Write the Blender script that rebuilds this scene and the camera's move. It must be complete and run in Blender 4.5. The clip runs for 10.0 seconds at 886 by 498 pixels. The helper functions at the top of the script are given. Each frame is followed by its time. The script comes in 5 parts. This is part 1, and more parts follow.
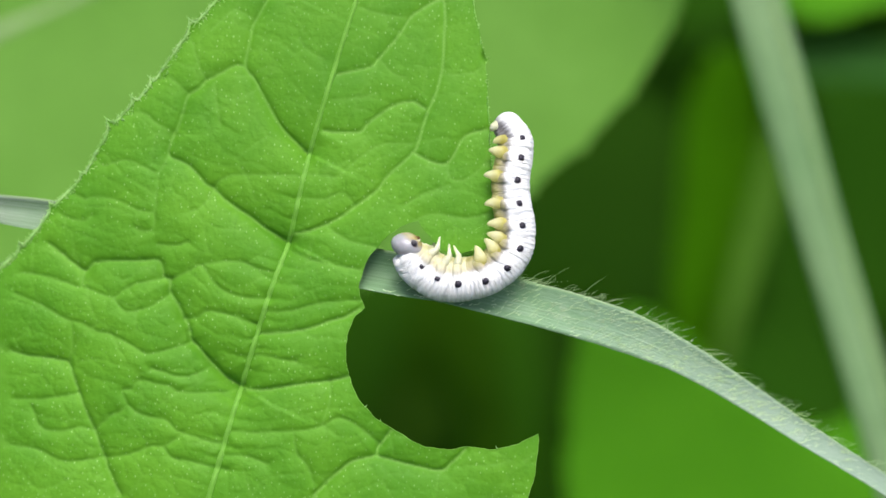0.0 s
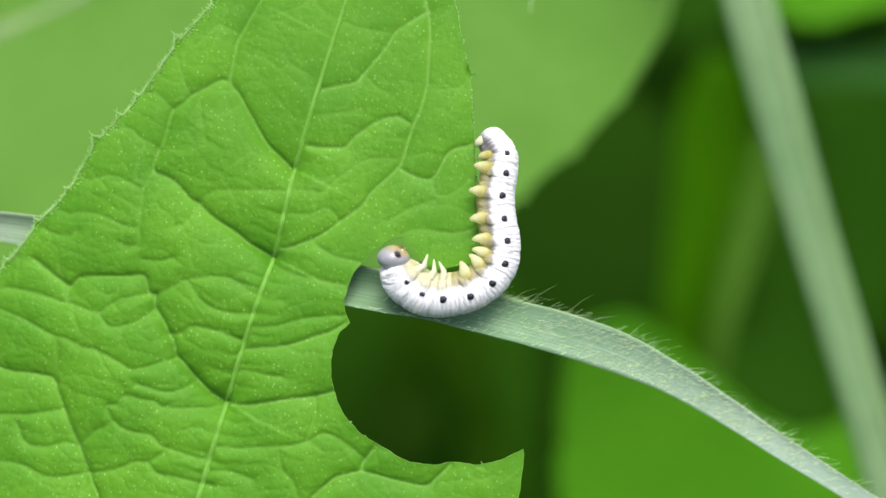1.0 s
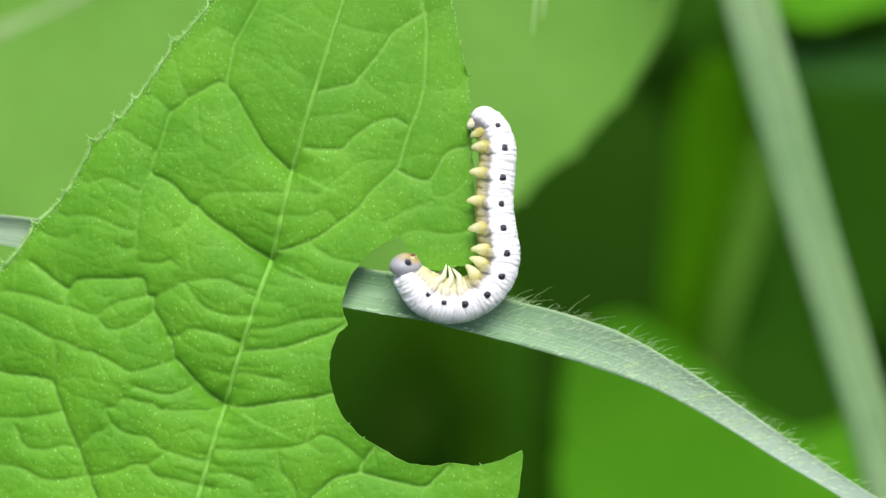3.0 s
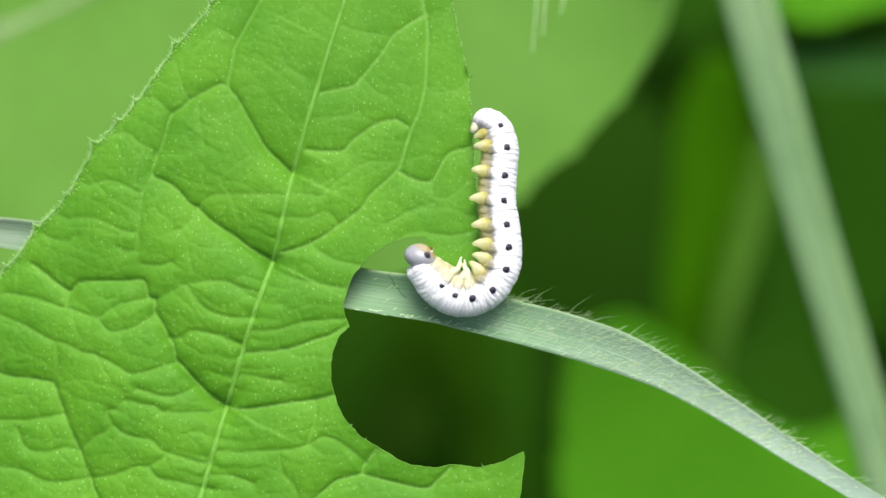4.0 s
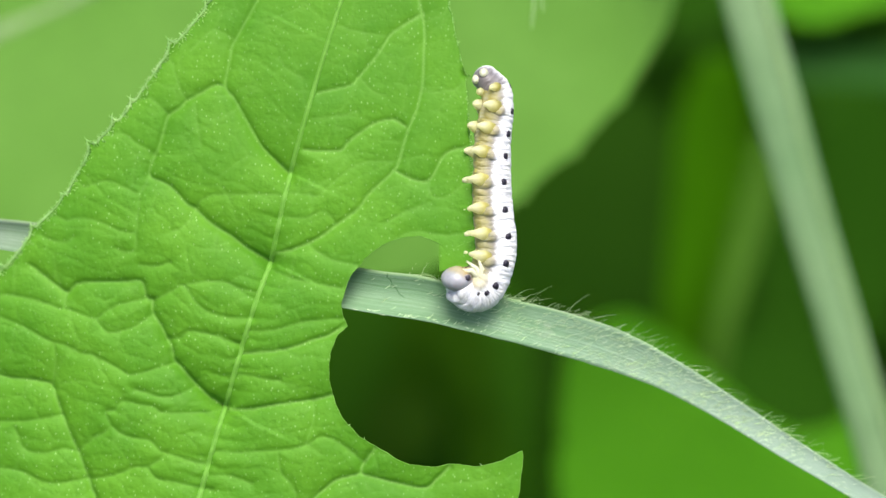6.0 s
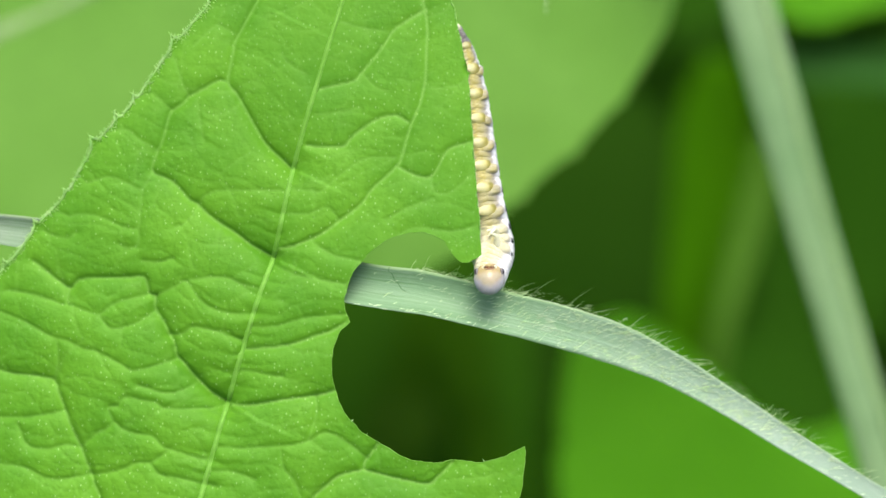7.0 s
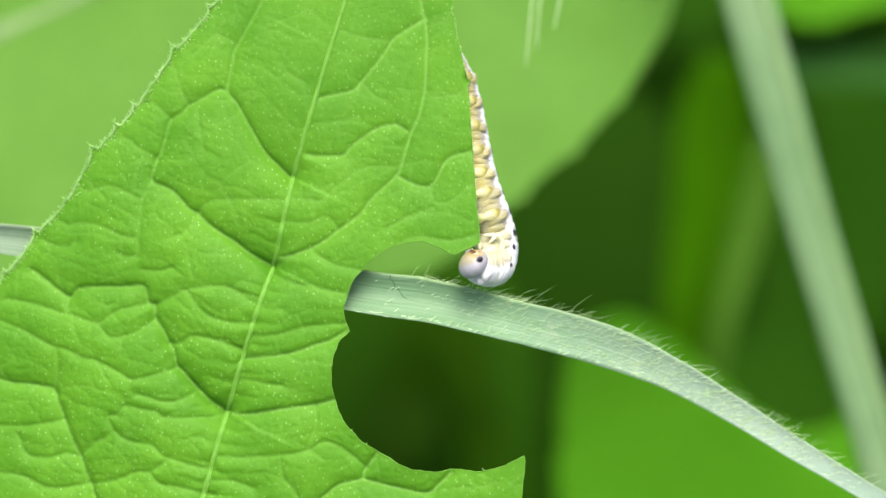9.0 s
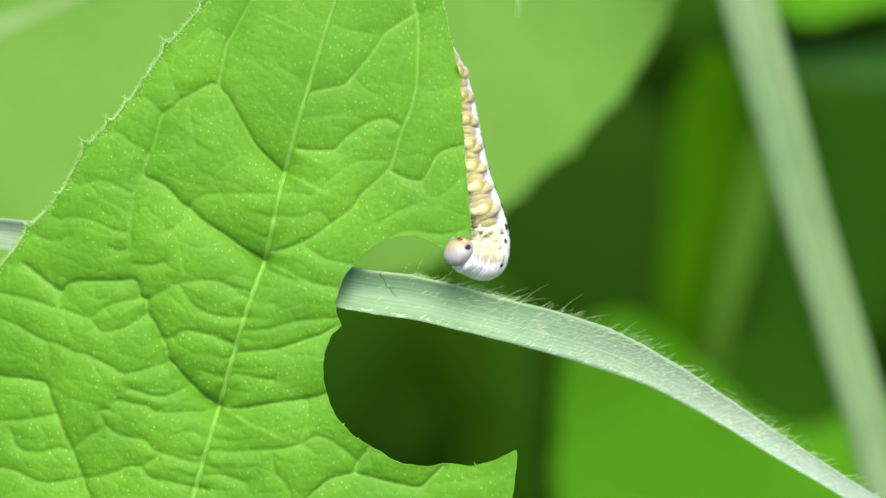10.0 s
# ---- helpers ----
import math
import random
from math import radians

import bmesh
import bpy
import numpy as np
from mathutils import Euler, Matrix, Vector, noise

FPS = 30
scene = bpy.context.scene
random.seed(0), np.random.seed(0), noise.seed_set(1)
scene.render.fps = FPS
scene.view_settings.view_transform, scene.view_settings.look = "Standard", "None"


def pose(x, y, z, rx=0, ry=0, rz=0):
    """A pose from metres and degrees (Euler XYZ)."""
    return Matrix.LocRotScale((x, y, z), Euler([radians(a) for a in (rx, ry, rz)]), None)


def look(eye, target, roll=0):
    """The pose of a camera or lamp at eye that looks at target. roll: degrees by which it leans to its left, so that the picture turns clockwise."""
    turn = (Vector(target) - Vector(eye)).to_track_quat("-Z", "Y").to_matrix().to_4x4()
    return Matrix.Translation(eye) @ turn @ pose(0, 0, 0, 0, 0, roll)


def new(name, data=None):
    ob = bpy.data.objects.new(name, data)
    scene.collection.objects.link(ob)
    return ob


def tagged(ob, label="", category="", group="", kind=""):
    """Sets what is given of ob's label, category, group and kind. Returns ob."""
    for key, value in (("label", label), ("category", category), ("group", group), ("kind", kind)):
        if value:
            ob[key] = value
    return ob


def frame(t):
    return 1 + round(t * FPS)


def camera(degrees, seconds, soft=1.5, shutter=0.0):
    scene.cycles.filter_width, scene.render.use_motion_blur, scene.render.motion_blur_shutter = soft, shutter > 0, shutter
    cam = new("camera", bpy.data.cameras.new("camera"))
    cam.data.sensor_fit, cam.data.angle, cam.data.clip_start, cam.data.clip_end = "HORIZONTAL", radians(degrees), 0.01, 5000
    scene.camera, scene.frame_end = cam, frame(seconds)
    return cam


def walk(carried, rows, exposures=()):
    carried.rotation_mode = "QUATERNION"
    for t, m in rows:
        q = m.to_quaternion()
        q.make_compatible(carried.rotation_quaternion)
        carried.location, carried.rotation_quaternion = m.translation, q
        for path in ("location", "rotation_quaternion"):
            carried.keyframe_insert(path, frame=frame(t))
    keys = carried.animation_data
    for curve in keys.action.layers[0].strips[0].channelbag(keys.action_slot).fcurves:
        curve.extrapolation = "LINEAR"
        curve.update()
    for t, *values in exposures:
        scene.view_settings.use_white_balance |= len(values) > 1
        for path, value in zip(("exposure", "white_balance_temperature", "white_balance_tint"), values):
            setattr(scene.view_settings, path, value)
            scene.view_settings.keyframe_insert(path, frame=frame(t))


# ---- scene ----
from mathutils import geometry

from mathutils.bvhtree import BVHTree

# ---- camera ----
# The subject stands half a metre over the ground; the camera looks down on it by TILT degrees.
TILT = 30.0
DIST = 0.1414
S = 0.00004                      # one plan unit: 0.04 mm
BASE = Matrix.Translation((0, 0, 0.5)) @ pose(0, 0, 0, 90 - TILT, 0, 0)
cam = camera(25, 10.0)
cam.data.dof.use_dof = True
cam.data.dof.focus_distance = DIST
cam.data.dof.aperture_fstop = 11.0


def pan(right, down):
    """The camera's pose, turned so that the picture slips by that many plan units."""
    k = math.degrees(S / DIST)
    return BASE @ Matrix.Translation((0, 0, DIST)) @ pose(0, 0, 0, down * k, right * k, 0)


walk(cam, [(0, pan(14, -8)), (0.2, pan(9, -5)), (0.5, pan(2, -1)), (0.8, pan(0, 0)), (9.4, pan(0, 0)),
           (9.7, pan(-1, -1)), (10, pan(-4, -4))],
     exposures=[(0, 0.63, 6350, 9), (0.5, 0.58, 6350, 9), (1, 0.66, 6350, 9), (2.5, 0.73, 6350, 9), (5.5, 0.78, 6350, 9), (7, 0.87, 6450, 9), (8, 0.93, 6520, 9), (10, 1.02, 6520, 9)])

# ---- world and sun ----
SUN_WAY = Vector((0.08, -0.30, 0.92)).normalized()
world = bpy.data.worlds.new("sky")
scene.world = world
world.use_nodes = True
wn = world.node_tree
sky = wn.nodes.new("ShaderNodeTexSky")
sky.sky_type = "NISHITA"
sky.sun_disc = False
sky.air_density = 0.6
sky.dust_density = 4.0
sky.sun_elevation = math.asin(SUN_WAY.z)
sky.sun_rotation = math.atan2(SUN_WAY.x, SUN_WAY.y)
wn.links.new(sky.outputs[0], wn.nodes["Background"].inputs[0])
wn.nodes["Background"].inputs[1].default_value = 0.15
sun = new("sun", bpy.data.lights.new("sun", "SUN"))
sun.data.energy = 2.7
sun.data.angle = radians(34)
sun.data.color = (1.0, 0.95, 0.84)
sun.matrix_world = look(SUN_WAY * 3, (0, 0, 0))


# ---- materials ----
class Nodes:
    """A short hand for node trees."""

    def __init__(self, name):
        self.mat = bpy.data.materials.new(name)
        self.mat.use_nodes = True
        self.tree = self.mat.node_tree
        self.bsdf = self.tree.nodes["Principled BSDF"]
        self.out = self.tree.nodes["Material Output"]
        self.coord = self.tree.nodes.new("ShaderNodeTexCoord").outputs["Object"]

    def add(self, kind, **values):
        n = self.tree.nodes.new(kind)
        for key, v in values.items():
            n.inputs[key.replace("_", " ")].default_value = v
        return n

    def link(self, a, b):
        self.tree.links.new(a, b)

    def noise(self, scale, detail=4.0, rough=0.55, where=None):
        n = self.add("ShaderNodeTexNoise", Scale=scale, Detail=detail, Roughness=rough)
        self.link(where or self.coord, n.inputs["Vector"])
        return n.outputs["Fac"]

    def voronoi(self, scale, feature="F1", where=None):
        n = self.add("ShaderNodeTexVoronoi", Scale=scale)
        n.feature = feature
        self.link(where or self.coord, n.inputs["Vector"])
        return n

    def span(self, fac, a, b, lo=0.0, hi=1.0):
        n = self.add("ShaderNodeMapRange", From_Min=a, From_Max=b, To_Min=lo, To_Max=hi)
        self.link(fac, n.inputs["Value"])
        return n.outputs["Result"]

    def mix(self, fac, a, b, mode="MIX"):
        n = self.tree.nodes.new("ShaderNodeMix")
        n.data_type, n.blend_type = "RGBA", mode
        for socket, v in ((n.inputs["Factor"], fac), (n.inputs[6], a), (n.inputs[7], b)):
            if isinstance(v, (int, float)):
                socket.default_value = v
            elif isinstance(v, tuple):
                socket.default_value = (*v, 1)
            else:
                self.link(v, socket)
        return n.outputs[2]

    def math(self, op, a, b):
        n = self.tree.nodes.new("ShaderNodeMath")
        n.operation = op
        for socket, v in ((n.inputs[0], a), (n.inputs[1], b)):
            if isinstance(v, (int, float)):
                socket.default_value = v
            else:
                self.link(v, socket)
        return n.outputs[0]

    def bump(self, height, strength, distance):
        n = self.add("ShaderNodeBump", Strength=strength, Distance=distance)
        self.link(height, n.inputs["Height"])
        self.link(n.outputs[0], self.bsdf.inputs["Normal"])
        return n.outputs[0]

    def finish(self, colour, rough, spec=0.5, through_colour=None, share=0.0, normal=None):
        b = self.bsdf
        if isinstance(colour, tuple):
            b.inputs["Base Color"].default_value = (*colour, 1)
        else:
            self.link(colour, b.inputs["Base Color"])
        if isinstance(rough, float):
            b.inputs["Roughness"].default_value = rough
        else:
            self.link(rough, b.inputs["Roughness"])
        b.inputs["Specular IOR Level"].default_value = spec
        if share:
            tr = self.tree.nodes.new("ShaderNodeBsdfTranslucent")
            if isinstance(through_colour, tuple):
                tr.inputs["Color"].default_value = (*through_colour, 1)
            else:
                self.link(through_colour, tr.inputs["Color"])
            mx = self.tree.nodes.new("ShaderNodeMixShader")
            mx.inputs[0].default_value = share
            self.link(b.outputs[0], mx.inputs[1])
            self.link(tr.outputs[0], mx.inputs[2])
            self.link(mx.outputs[0], self.out.inputs["Surface"])
        return self.mat


def leaf_material():
    n = Nodes("leaf_green")
    broad = n.noise(130, 3)
    fine = n.noise(2200, 5, 0.6)
    c = n.mix(n.span(broad, 0.35, 0.68), (0.072, 0.235, 0.007), (0.112, 0.305, 0.013))
    c = n.mix(n.span(fine, 0.3, 0.75, 0.0, 0.28), c, (0.048, 0.19, 0.006))
    vein = n.tree.nodes.new("ShaderNodeAttribute")
    vein.attribute_name = "vein"
    c = n.mix(n.math("MULTIPLY", vein.outputs["Fac"], 0.5), c, (0.22, 0.42, 0.09))
    # pale pinhead glands, strewn unevenly
    slip = n.add("ShaderNodeMapping", Scale=(1.0, 0.72, 1.0), Rotation=(0, 0, 0.5))
    n.link(n.coord, slip.inputs["Vector"])
    dots = n.voronoi(2150, where=slip.outputs[0])
    dots.voronoi_dimensions = "2D"
    here = n.span(dots.outputs["Distance"], 0.04, 0.17, 1.0, 0.0)
    pick = n.tree.nodes.new("ShaderNodeSeparateColor")
    n.link(dots.outputs["Color"], pick.inputs[0])
    dot = n.math("MULTIPLY", here, n.math("MULTIPLY", n.span(pick.outputs[0], 0.22, 0.9), n.span(n.noise(260, 2), 0.38, 0.62, 0.32, 1.0)))
    c = n.mix(n.math("MULTIPLY", dot, 0.5), c, (0.38, 0.59, 0.21))
    relief = n.math("ADD", n.math("MULTIPLY", fine, 0.55), n.math("MULTIPLY", n.noise(700, 4), 0.9))
    relief = n.math("ADD", relief, n.math("MULTIPLY", n.voronoi(4200).outputs["Distance"], 0.08))
    n.bump(relief, 0.7, 0.00014)
    return n.finish(c, n.span(fine, 0.2, 0.8, 0.52, 0.7), 0.25, n.mix(0.5, c, (0.22, 0.5, 0.03)), 0.22)


def plain_green(name, a, b, rough=0.5, share=0.25, scale=60, lit=(0.2, 0.5, 0.03), spec=0.4):
    """A smooth leaf or blade that shows only broad mottling."""
    n = Nodes(name)
    c = n.mix(n.span(n.noise(scale, 4), 0.3, 0.7), a, b)
    c = n.mix(n.span(n.noise(scale * 9, 4), 0.35, 0.75, 0, 0.3), c, tuple(v * 0.7 for v in a))
    n.bump(n.noise(scale * 12, 4), 0.4, 0.0004)
    return n.finish(c, rough, spec, n.mix(0.5, c, lit), share)


def blade_material():
    """Grass with fine ribs along its length; UV u runs along it and v across."""
    n = Nodes("grass_grey_green")
    uv = n.tree.nodes.new("ShaderNodeUVMap").outputs[0]
    long = n.add("ShaderNodeMapping", Scale=(4.0, 15.0, 1.0))
    n.link(uv, long.inputs["Vector"])
    ribs = n.noise(1.0, 3, 0.6, long.outputs[0])
    fine = n.add("ShaderNodeMapping", Scale=(14.0, 46.0, 1.0))
    n.link(uv, fine.inputs["Vector"])
    grain = n.noise(1.0, 3, 0.6, fine.outputs[0])
    c = n.mix(n.span(ribs, 0.3, 0.7), (0.100, 0.222, 0.090), (0.165, 0.300, 0.150))
    c = n.mix(n.span(grain, 0.42, 0.75, 0, 0.6), c, (0.265, 0.385, 0.27))
    c = n.mix(n.span(n.noise(260, 4), 0.55, 0.8, 0, 0.25), c, (0.17, 0.28, 0.12))
    scar = n.span(n.noise(420, 6, 0.7), 0.61, 0.68)
    c = n.mix(n.math("MULTIPLY", scar, 0.25), c, (0.55, 0.62, 0.45))
    # whiter from about a third of its length on, and pale flecks of down
    along = n.tree.nodes.new("ShaderNodeSeparateXYZ")
    n.link(uv, along.inputs[0])
    whitened = n.span(n.math("ADD", along.outputs[0], n.math("MULTIPLY", ribs, 0.12)), 0.38, 0.64, 0.0, 0.55)
    c = n.mix(whitened, c, (0.33, 0.41, 0.37))
    c = n.mix(n.span(n.math("ADD", along.outputs[0], n.math("MULTIPLY", ribs, 0.03)), 0.16, 0.12, 0.0, 0.75), c, n.mix(n.span(grain, 0.4, 0.6), (0.12, 0.16, 0.11), (0.27, 0.31, 0.27)))
    # parallel veins, uneven in strength
    wave = n.math("SINE", n.math("MULTIPLY", along.outputs[1], 78.0), 0.0)
    vein = n.math("MULTIPLY", n.span(wave, 0.1, 1.0), n.span(grain, 0.35, 0.65, 0.15, 1.0))
    c = n.mix(n.math("MULTIPLY", vein, 0.2), c, (0.42, 0.52, 0.40))
    edge = n.span(along.outputs[1], 0.035, 0.06, 1.0, 0.0)
    c = n.mix(n.math("MULTIPLY", edge, 0.35), c, (0.30, 0.42, 0.15))
    flecks = n.add("ShaderNodeMapping", Rotation=(0, 0, 0.12), Scale=(95.0, 75.0, 1.0))
    n.link(uv, flecks.inputs["Vector"])
    fleck = n.span(n.noise(1.0, 2, 0.5, flecks.outputs[0]), 0.60, 0.70)
    c = n.mix(n.math("MULTIPLY", fleck, n.math("ADD", n.math("MULTIPLY", whitened, 0.7), 0.12)), c, (0.62, 0.70, 0.58))
    n.bump(n.math("ADD", n.math("ADD", ribs, n.math("MULTIPLY", vein, 0.3)), n.math("MULTIPLY", grain, 0.5)), 0.5, 0.00010)
    return n.finish(c, 0.5, 0.3, (0.2, 0.42, 0.10), 0.18)


def skin_material(name, belly_a, belly_b, flank, low=-0.00068, high=-0.00038):
    """White, waxy, finely creased skin that turns yellow and glassy on the belly (local -y)."""
    n = Nodes(name)
    axes = n.tree.nodes.new("ShaderNodeSeparateXYZ")
    n.link(n.coord, axes.inputs[0])
    wobble = n.math("MULTIPLY", n.math("SUBTRACT", n.noise(900, 3), 0.5), 0.0009)
    height = n.math("ADD", axes.outputs["Y"], wobble)
    crease = n.add("ShaderNodeMapping", Scale=(1.0, 1.0, 5.0))
    n.link(n.coord, crease.inputs["Vector"])
    folds = n.noise(900, 4, 0.6, crease.outputs[0])
    slant = n.add("ShaderNodeMapping", Rotation=(0.35, 0.0, 0.0), Scale=(1.0, 0.9, 4.2))
    n.link(n.coord, slant.inputs["Vector"])
    folds = n.math("ADD", n.math("MULTIPLY", folds, 0.6), n.math("MULTIPLY", n.noise(1500, 4, 0.6, slant.outputs[0]), 0.4))
    # shade in the folds put into the white: greyer where they dip
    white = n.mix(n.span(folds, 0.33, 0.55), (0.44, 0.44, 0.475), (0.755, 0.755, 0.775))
    yellow = n.mix(n.span(n.noise(1300, 3), 0.35, 0.65), belly_a, belly_b)
    # flank grey, part its own, part shade put into the colour, darker in folds
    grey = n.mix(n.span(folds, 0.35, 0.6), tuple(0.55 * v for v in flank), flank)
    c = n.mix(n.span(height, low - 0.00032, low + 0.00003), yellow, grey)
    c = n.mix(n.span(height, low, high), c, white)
    n.bump(folds, 1.0, 0.00020)
    n.bsdf.inputs["Subsurface Weight"].default_value = 0.15
    n.bsdf.inputs["Subsurface Radius"].default_value = (0.4, 0.35, 0.25)
    n.bsdf.inputs["Subsurface Scale"].default_value = 0.0006
    return n.finish(c, 0.5, 0.4)


def mottled(name, a, b, rough, scale, spec=0.5, relief=0.0001, share=0.0):
    n = Nodes(name)
    c = n.mix(n.span(n.noise(scale, 4), 0.3, 0.7), a, b)
    if relief:
        n.bump(n.noise(scale * 4, 4), 0.4, relief)
    return n.finish(c, rough, spec, c, share)


def leg_material():
    """Glassy proleg: deep yellow at its root, pale at the foot (local -y)."""
    n = Nodes("larva_leg")
    axes = n.tree.nodes.new("ShaderNodeSeparateXYZ")
    n.link(n.coord, axes.inputs[0])
    y = n.math("ADD", axes.outputs["Y"], n.math("MULTIPLY", n.math("SUBTRACT", n.noise(1500, 3), 0.5), 0.0005))
    c = n.mix(n.span(y, -0.00095, -0.00145), (0.60, 0.55, 0.14), (0.88, 0.87, 0.60))
    c = n.mix(n.span(n.noise(2600, 4), 0.5, 0.7, 0.0, 0.45), c, (0.58, 0.54, 0.27))
    n.bump(n.noise(3500, 3), 0.4, 0.00005)
    return n.finish(c, 0.42, 0.4, n.mix(0.4, c, (0.90, 0.88, 0.50)), 0.6)


def head_material():
    """Pale grey-lilac crown that turns amber on the face (local +z)."""
    n = Nodes("larva_head")
    axes = n.tree.nodes.new("ShaderNodeSeparateXYZ")
    n.link(n.coord, axes.inputs[0])
    z = n.math("ADD", axes.outputs["Z"], n.math("MULTIPLY", n.math("SUBTRACT", n.noise(1200, 3), 0.5), 0.0006))
    z = n.math("SUBTRACT", z, n.math("MULTIPLY", axes.outputs["Y"], 0.35))
    crown = n.mix(n.noise(2600, 4), (0.22, 0.22, 0.25), (0.37, 0.365, 0.40))
    face = n.mix(n.noise(1500, 4), (0.25, 0.205, 0.115), (0.42, 0.38, 0.28))
    amber = n.mix(n.noise(1900, 4), (0.26, 0.19, 0.075), (0.40, 0.33, 0.17))
    low = n.math("ADD", axes.outputs["Y"], n.math("MULTIPLY", n.math("SUBTRACT", n.noise(1700, 3), 0.5), 0.0005))
    face = n.mix(n.span(low, 0.00005, -0.00045), face, amber)
    c = n.mix(n.span(z, 0.00028, 0.00060), crown, face)
    n.bump(n.noise(3000, 3), 0.3, 0.00005)
    n.bsdf.inputs["Subsurface Weight"].default_value = 0.1
    n.bsdf.inputs["Subsurface Scale"].default_value = 0.0004
    return n.finish(c, 0.25, 0.5)


def soil_material():
    n = Nodes("shade_dark_soil")
    # the shade under the weeds is put into the soil's green-black
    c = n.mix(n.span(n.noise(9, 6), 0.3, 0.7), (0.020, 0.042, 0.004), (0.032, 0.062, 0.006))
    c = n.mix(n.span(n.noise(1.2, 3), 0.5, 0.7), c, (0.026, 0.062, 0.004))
    n.bump(n.noise(40, 6), 0.8, 0.02)
    return n.finish(c, 0.95, 0.05)


LEAF = leaf_material()
VEIN = mottled("leaf_vein", (0.115, 0.305, 0.028), (0.172, 0.385, 0.058), 0.6, 900, 0.2, 0.00005, 0.2)
RIM = mottled("leaf_rim", (0.34, 0.64, 0.17), (0.60, 0.84, 0.38), 0.5, 1500, 0.3, 0.0, 0.5)
BLADE = blade_material()
HAIR = mottled("plant_hair", (0.66, 0.86, 0.46), (0.82, 0.94, 0.66), 0.6, 900, 0.2, 0.0, 0.5)
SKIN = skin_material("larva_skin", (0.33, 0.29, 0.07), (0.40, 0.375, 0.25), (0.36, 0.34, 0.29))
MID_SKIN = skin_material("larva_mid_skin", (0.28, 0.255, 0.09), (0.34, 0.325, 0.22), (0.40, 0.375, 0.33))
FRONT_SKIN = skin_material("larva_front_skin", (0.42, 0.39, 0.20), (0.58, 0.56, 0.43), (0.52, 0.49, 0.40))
SPOT = mottled("spot_black", (0.008, 0.006, 0.014), (0.018, 0.012, 0.03), 0.45, 3000)
LEG = leg_material()
CLAW = mottled("larva_claw", (0.72, 0.72, 0.46), (0.88, 0.88, 0.72), 0.35, 2500, 0.5, 0.00004, 0.4)
# Tail: its own grey, darkened below where shade is put into the colour.
TAIL = skin_material("larva_tail", (0.12, 0.105, 0.10), (0.24, 0.225, 0.235), (0.26, 0.245, 0.265), -0.00045, 0.00010)
RING = mottled("eye_ring_grey", (0.13, 0.11, 0.12), (0.27, 0.25, 0.27), 0.4, 3000)
HEAD = head_material()
MOUTH = mottled("larva_mouth", (0.05, 0.02, 0.01), (0.17, 0.07, 0.025), 0.3, 2500)
BACK_LEAF = plain_green("back_leaf_green", (0.106, 0.265, 0.030), (0.138, 0.312, 0.047), 0.6, 0.25, 45, (0.2, 0.5, 0.03), 0.15)
LOW_LEAF = plain_green("low_leaf_green", (0.053, 0.208, 0.005), (0.082, 0.272, 0.010), 0.7, 0.25, 50, (0.12, 0.42, 0.006), 0.05)
DARK_GRASS = plain_green("dark_grass_green", (0.045, 0.120, 0.010), (0.065, 0.155, 0.016), 0.7, 0.2, 30, (0.1, 0.3, 0.01), 0.03)
TEAL = plain_green("teal_grass_green", (0.020, 0.074, 0.012), (0.032, 0.100, 0.018), 0.8, 0.1, 30, (0.1, 0.3, 0.05), 0.03)
FAR_GRASS = plain_green("far_grass_green", (0.025, 0.100, 0.0004), (0.040, 0.138, 0.0008), 0.8, 0.25, 30, (0.12, 0.36, 0.002), 0.02)
STEM = plain_green("stem_grey_green", (0.108, 0.202, 0.084), (0.160, 0.256, 0.120), 0.6, 0.05, 60, (0.2, 0.4, 0.1), 0.2)
PALE = plain_green("pale_grass_green", (0.20, 0.33, 0.12), (0.27, 0.39, 0.17), 0.5, 0.2, 40)
# Far weeds: the shade under the foliage is put into this very dark green.
THICKET = plain_green("thicket_shade_green", (0.0098, 0.040, 0.0016), (0.0175, 0.061, 0.0034), 0.95, 0.15, 12, (0.04, 0.1, 0.003), 0.02)
# The shade behind the bite and the larva is put into these four greens.
SHADE_FILL = plain_green("shade_fill_green", (0.020, 0.076, 0.003), (0.034, 0.108, 0.006), 0.9, 0.15, 14, (0.06, 0.12, 0.003), 0.02)
OLIVE = plain_green("olive_shade_green", (0.022, 0.072, 0.002), (0.036, 0.102, 0.003), 0.9, 0.15, 14, (0.06, 0.12, 0.003), 0.02)
SHADE_DEEP = plain_green("shade_deep_green", (0.0105, 0.039, 0.002), (0.0175, 0.054, 0.0035), 0.9, 0.15, 14, (0.05, 0.12, 0.004), 0.02)
SHADE_PALE = plain_green("shade_pale_green", (0.030, 0.082, 0.004), (0.042, 0.105, 0.007), 0.9, 0.15, 14, (0.07, 0.14, 0.004), 0.02)
SOIL = soil_material()


# ---- helpers of the scene ----
def part(name, bm, material, parent, label="", smooth=True):
    me = bpy.data.meshes.new(name)
    bm.to_mesh(me)
    bm.free()
    me.materials.append(material)
    if smooth:
        me.shade_smooth()
    ob = new(name, me)
    ob.parent = parent
    return tagged(ob, label)


def spot_at(x, y, back=0.0):
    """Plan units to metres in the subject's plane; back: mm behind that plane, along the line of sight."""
    k = (DIST + back * 0.001) / DIST
    return Vector(((x - 784) * S * k, (441 - y) * S * k, -back * 0.001))


